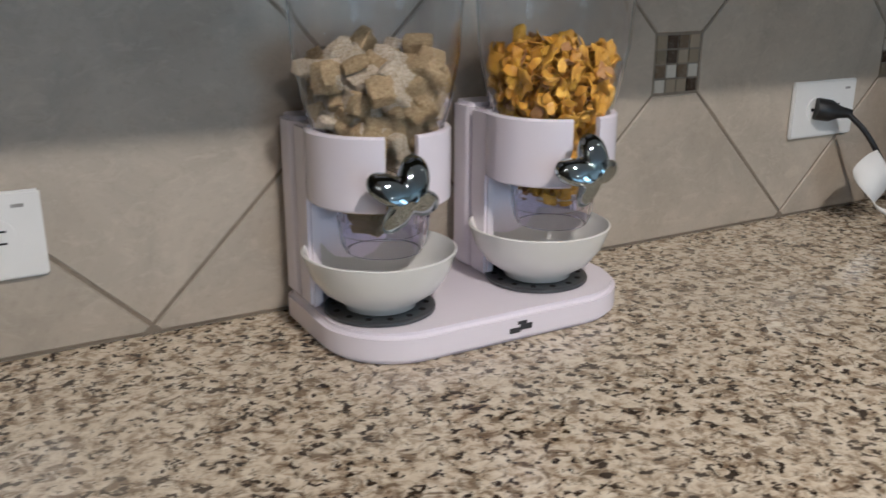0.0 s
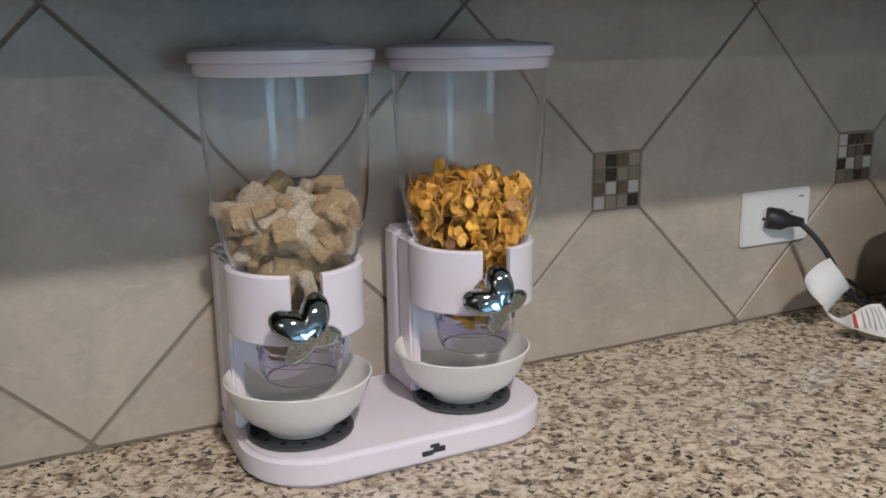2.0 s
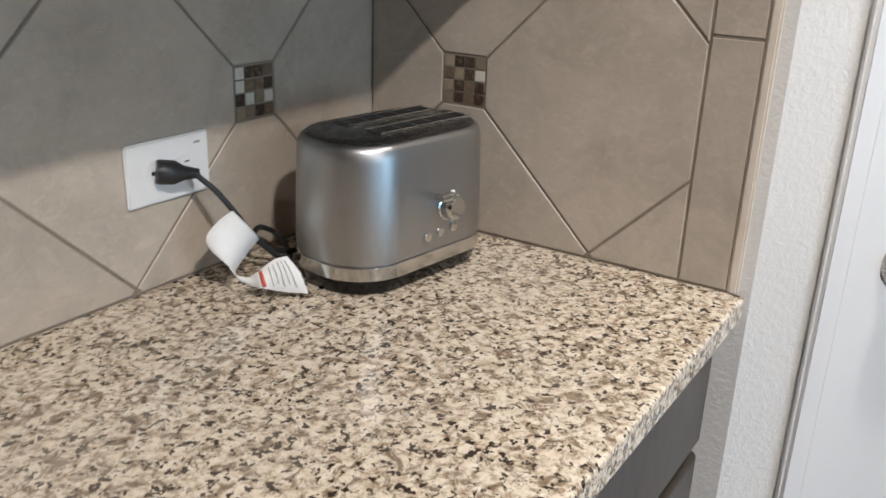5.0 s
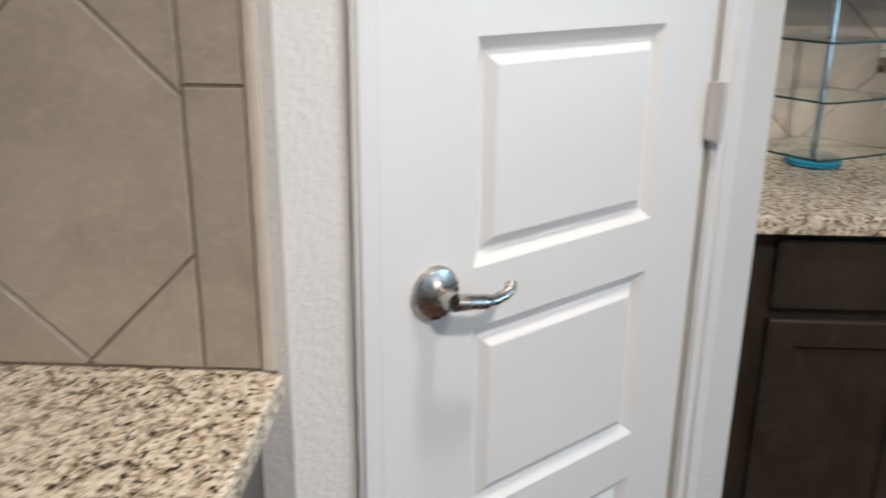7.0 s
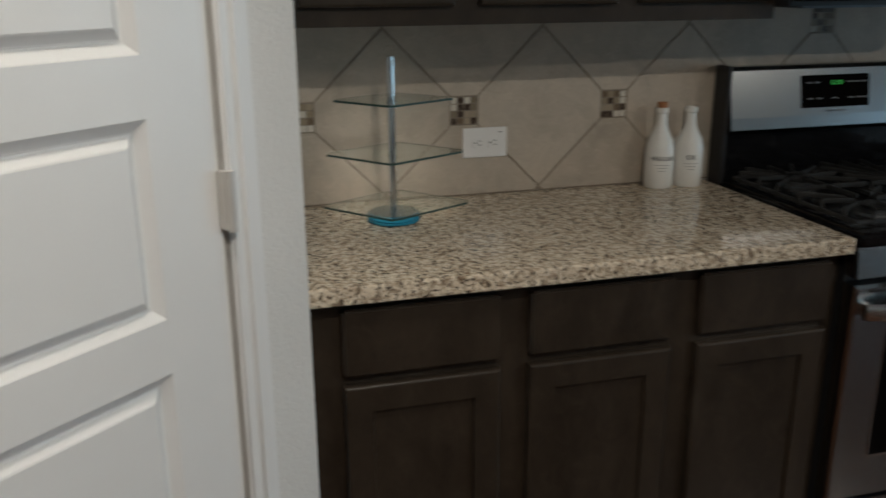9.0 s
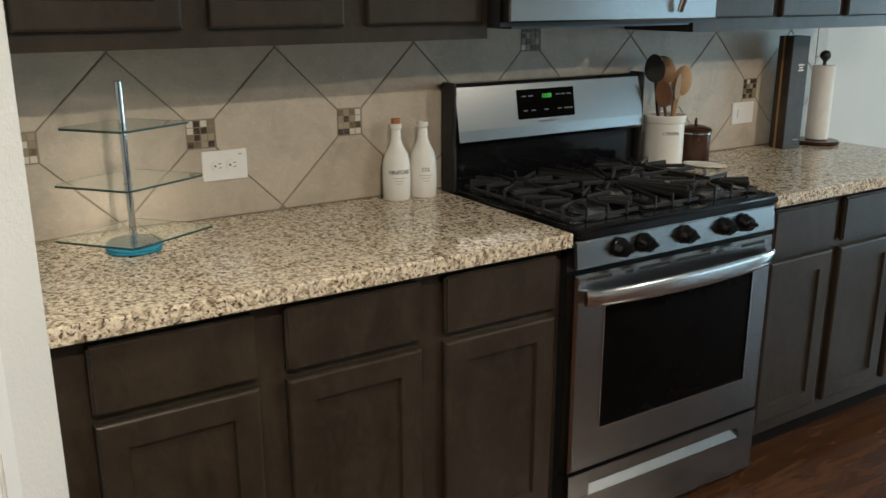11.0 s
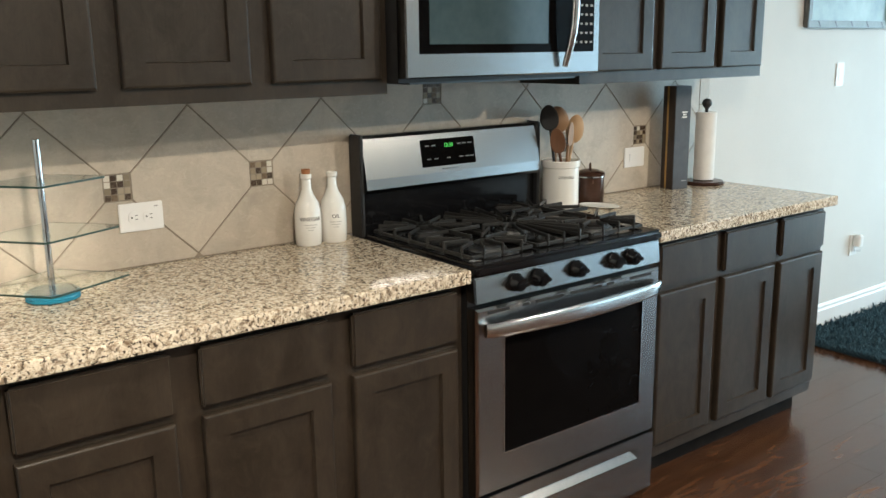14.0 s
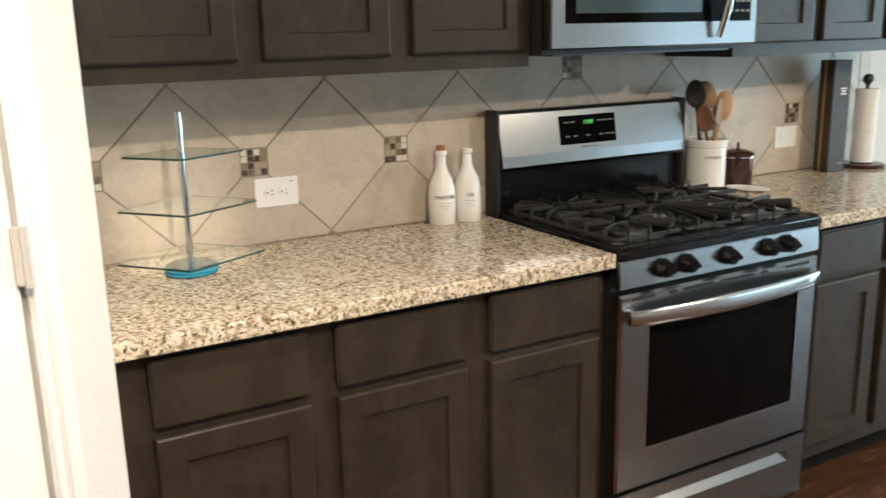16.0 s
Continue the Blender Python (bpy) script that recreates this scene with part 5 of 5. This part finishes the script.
plug = merge(moved(lathe([(0, 0), (0.014, 0), (0.0155, 0.004), (0.015, 0.022), (0.009, 0.034), (0.006, 0.052), (0, 0.052)], 22), Matrix.Translation((1.938, WALL_A - TF - 0.009, 1.070)) @ Matrix.Rotation(radians(62), 4, "Z") @ Matrix.Rotation(radians(98), 4, "X")))
part("plug", plug, BLACK_MATT, cord, "black plug", True)
part("cable", tube(smooth_line([(1.978, 0.140, 1.063), (1.994, 0.122, 1.040), (2.012, 0.110, 1.010), (2.034, 0.106, 0.978), (2.056, 0.096, 0.950), (2.078, 0.088, 0.932), (2.110, 0.112, 0.926), (2.120, 0.140, 0.944), (2.090, 0.146, 0.962), (2.066, 0.132, 0.956), (2.082, 0.112, 0.940), (2.125, 0.104, 0.928), (2.170, 0.098, 0.924)], 8), 0.0038, 10), BLACK_MATT, cord, "", True)

tag = thing("warning_tag", "white folded paper warning label on the toaster cord", "label")


def leaf(rows, mat, name, label=""):
    """A curling sheet of paper over rows of points, the rows of equal length."""
    bm = bmesh.new()
    grid = [[bm.verts.new(p) for p in smooth_line(r, 5)] for r in rows]
    for u, v in zip(grid, grid[1:]):
        for k in range(len(u) - 1):
            bm.faces.new((u[k], u[k + 1], v[k + 1], v[k]))
    ob = part(name, bm, mat, tag, label, True)
    so = ob.modifiers.new("thickness", "SOLIDIFY")
    so.thickness = 0.0006
    return ob


# one strip of paper: wrapped round the cord, bulging to one side, then twisting down to a second, printed leaf
leaf([[(2.004, 0.106, 1.016), (1.978, 0.104, 1.010), (1.958, 0.106, 0.992), (1.962, 0.098, 0.972), (1.974, 0.090, 0.962)],
      [(2.022, 0.100, 0.994), (1.996, 0.094, 0.988), (1.972, 0.092, 0.974), (1.970, 0.090, 0.962), (1.976, 0.086, 0.954)],
      [(2.042, 0.098, 0.970), (2.018, 0.090, 0.966), (1.994, 0.084, 0.956), (1.984, 0.084, 0.948), (1.982, 0.082, 0.945)]], PAPER, "upper_leaf")
leaf([[(1.974, 0.090, 0.962), (1.972, 0.076, 0.950), (1.980, 0.062, 0.944), (1.992, 0.054, 0.950)],
      [(1.982, 0.082, 0.945), (1.974, 0.070, 0.941), (1.982, 0.056, 0.934), (1.984, 0.040, 0.934)]], PAPER, "strip")
LEAF = [[(1.992, 0.054, 0.950), (2.012, 0.046, 0.962), (2.028, 0.038, 0.964)],
        [(1.988, 0.048, 0.941), (2.014, 0.036, 0.947), (2.036, 0.024, 0.943)],
        [(1.984, 0.040, 0.934), (2.006, 0.024, 0.926), (2.030, 0.006, 0.920)]]
leaf(LEAF, PAPER, "lower_leaf")


def on_leaf(u, v):
    """A point just above the lower leaf; u along its rows, v from row to row."""
    line = [Vector(LEAF[0][i]) * (1 - v) ** 2 + Vector(LEAF[1][i]) * 2 * v * (1 - v) + Vector(LEAF[2][i]) * v * v for i in range(3)]
    p = line[0].lerp(line[1], u * 2) if u < 0.5 else line[1].lerp(line[2], u * 2 - 1)
    return p + Vector((-0.0012, -0.0016, 0.0016))


leaf([[on_leaf(u, v) for v in (0.08, 0.5, 0.92)] for u in (0.02, 0.10)], RED_PRINT, "red_mark")
for i in range(5):
    u = 0.26 + i * 0.13
    leaf([[on_leaf(w, v) for v in (0.12, 0.45, 0.80 if i % 2 else 0.88)] for w in (u, u + 0.022)], PAPER_PRINT, "print_line")



# ---- tiling, piece by piece ----
def clip(poly, px, pz, nx, nz):
    """What of a convex outline lies on the side of the line through (px, pz) that (nx, nz) points to."""
    out = []
    for i, (x0, z0) in enumerate(poly):
        x1, z1 = poly[(i + 1) % len(poly)]
        d0, d1 = (x0 - px) * nx + (z0 - pz) * nz, (x1 - px) * nx + (z1 - pz) * nz
        if d0 >= 0:
            out.append((x0, z0))
        if d0 * d1 < 0:
            t = d0 / (d0 - d1)
            out.append((x0 + t * (x1 - x0), z0 + t * (z1 - z0)))
    return out


def shrink(poly, d):
    """The outline moved inwards by d."""
    cx, cz = sum(p[0] for p in poly) / len(poly), sum(p[1] for p in poly) / len(poly)
    res = poly
    for i, (x0, z0) in enumerate(poly):
        x1, z1 = poly[(i + 1) % len(poly)]
        l = math.hypot(x1 - x0, z1 - z0)
        if l < 1e-6:
            continue
        nx, nz = -(z1 - z0) / l, (x1 - x0) / l
        if (cx - x0) * nx + (cz - z0) * nz < 0:
            nx, nz = -nx, -nz
        res = clip(res, x0 + nx * d, z0 + nz * d, nx, nz)
        if len(res) < 3:
            return []
    return res


def tile_piece(poly, parent, m, mat, name="tile", depth=0.008, ease=0.0012):
    """One tile with eased edges; its outline lies in local x and z, its face at local -y."""
    poly = [p for i, p in enumerate(poly) if math.hypot(p[0] - poly[i - 1][0], p[1] - poly[i - 1][1]) > 2e-4]
    inner = shrink(poly, ease)
    if len(poly) < 3 or len(inner) != len(poly):
        inner = poly
    if len(poly) < 3:
        return None
    bm = bmesh.new()
    rows = [[bm.verts.new((x, y, z)) for x, z in pl] for y, pl in ((-0.0005, poly), (-depth + ease, poly), (-depth, inner))]
    for u, v in zip(rows, rows[1:]):
        for i in range(len(u)):
            k = (i + 1) % len(u)
            bm.faces.new((u[i], u[k], v[k], v[i]))
    bm.faces.new(rows[-1])
    return part(name, moved(bm, m), mat, parent)


chip_mesh = bpy.data.meshes.new("mosaic_chip")
cb = block(-0.0077, 0.0077, -0.0072, -0.0005, -0.0077, 0.0077)
cb.to_mesh(chip_mesh)
cb.free()
chip_mesh.materials.append(CHIP)


def backsplash(name, label, m, u0, u1, z1, mid, step, zm, extra=(), strip=0, grid_mosaics=True):
    """Diamond tiling on a wall: local x along the wall, local -y out of it; mid is where one mosaic dot lies, step their spacing."""
    bs = thing(name, label, "backsplash", kind="structure")
    part("grout_bed", moved(block(u0, u1, -0.0058, -0.0004, TOP + 0.0005, z1), m), GROUT, bs)
    half = step / 2
    k0, k1 = math.floor((u0 - mid) / step) - 1, math.ceil((u1 - mid) / step) + 1
    dots = [(mid + k * step, zm) for k in range(k0, k1 + 1)] if grid_mosaics else []
    dots += list(extra)
    DOT = 0.0365
    lo, hi = (u0 + (strip if strip > 0 else 0), u1 + (strip if strip < 0 else 0))
    for k in range(2 * k0 - 1, 2 * k1 + 2):
        for j in (-1, 0, 1, 2):
            if (k + j) % 2 == 0:
                continue
            cx, cz = mid + k * half, zm + j * half
            poly = [(cx - half, cz), (cx, cz - half), (cx + half, cz), (cx, cz + half)]
            for dx_, dz_ in dots:
                if abs(dx_ - cx) < 1e-4 and abs(abs(dz_ - cz) - half) < 1e-4:
                    s = 1 if cz > dz_ else -1
                    poly = clip(poly, cx, dz_ + s * DOT, 0, s)
                elif abs(dz_ - cz) < 1e-4 and abs(abs(dx_ - cx) - half) < 1e-4:
                    s = 1 if cx > dx_ else -1
                    poly = clip(poly, dx_ + s * DOT, cz, s, 0)
            for args in ((lo, 0, 1, 0), (hi, 0, -1, 0), (0, TOP + 0.002, 0, 1), (0, z1, 0, -1)):
                if len(poly) > 2:
                    poly = clip(poly, *args)
            if len(poly) > 2:
                poly = shrink(poly, 0.0019)
                if len(poly) > 2:
                    tile_piece(poly, bs, m, TILE)
    if strip:
        a, b = (u0, lo) if strip > 0 else (hi, u1)
        for z_lo, z_hi in ((TOP + 0.002, 1.245), (1.245, z1)):
            tile_piece(shrink([(a, z_lo), (b, z_lo), (b, z_hi), (a, z_hi)], 0.0019), bs, m, TILE)
    for dx_, dz_ in dots:
        if not (lo + 0.02 < dx_ < hi - 0.02):
            continue
        for i in range(4):
            for j in range(4):
                o = new("mosaic_chip", chip_mesh)
                o.parent = bs
                o.matrix_basis = m @ Matrix.Translation((dx_ + (i - 1.5) * 0.0178, 0, dz_ + (j - 1.5) * 0.0178))
    return bs


backsplash("backsplash", "beige stone-look diamond tile backsplash with brown mosaic dots", pose(0, WALL_A, 0), 0.55, WALL_B - 0.002, 1.371, 1.685, 0.435, 1.142)
backsplash("backsplash", "beige diamond tile backsplash on the short wall by the pantry", pose(WALL_B, 0, 0, 0, 0, -90), -WALL_A + 0.009, 0.421, 1.66, -0.002, 0.444, 1.146, strip=-0.067)
backsplash("backsplash", "beige stone-look diamond tile backsplash behind the gas range", pose(WALL_D, 0, 0, 0, 0, -90), 1.192, 4.250, 1.413, 1.684, 0.4232, 1.1405, extra=[(2.7420, 1.1405 + 0.2116)], strip=-0.068)
tagged(part("tile_edge", block(WALL_B - 0.010, WALL_B + 0.0, -0.436, -0.4215, TOP + 0.0005, 1.66, 0.003), TRIM_EDGE), "cream bullnose edge trim ending the tiles", "trim", kind="structure")

# floor planks over the part of the floor that is seen
pw = 0.127
rngf = random.Random(5)
for i in range(19):
    x = 1.25 + i * pw
    y = -2.9 - rngf.uniform(0, 1.1)
    ystart = -2.6
    while ystart > -7.4:
        if x + pw > WALL_D:
            break
        bm = block(x + 0.0005, x + pw - 0.0005, y, ystart - 0.0010, -0.0115, 0.0)
        part("plank", bm, FLOOR_WOOD, floor)
        ystart, y = y, y - rngf.uniform(0.9, 1.3)
bm = merge(*[block(WEST + i * pw + 0.0007, WEST + (i + 1) * pw - 0.0007, SOUTH, -0.0 - 0.3, -0.0115, 0.0) for i in range(35)])
o = part("far_planks", bm, FLOOR_WOOD, floor)
o["kind"] = "stuff"
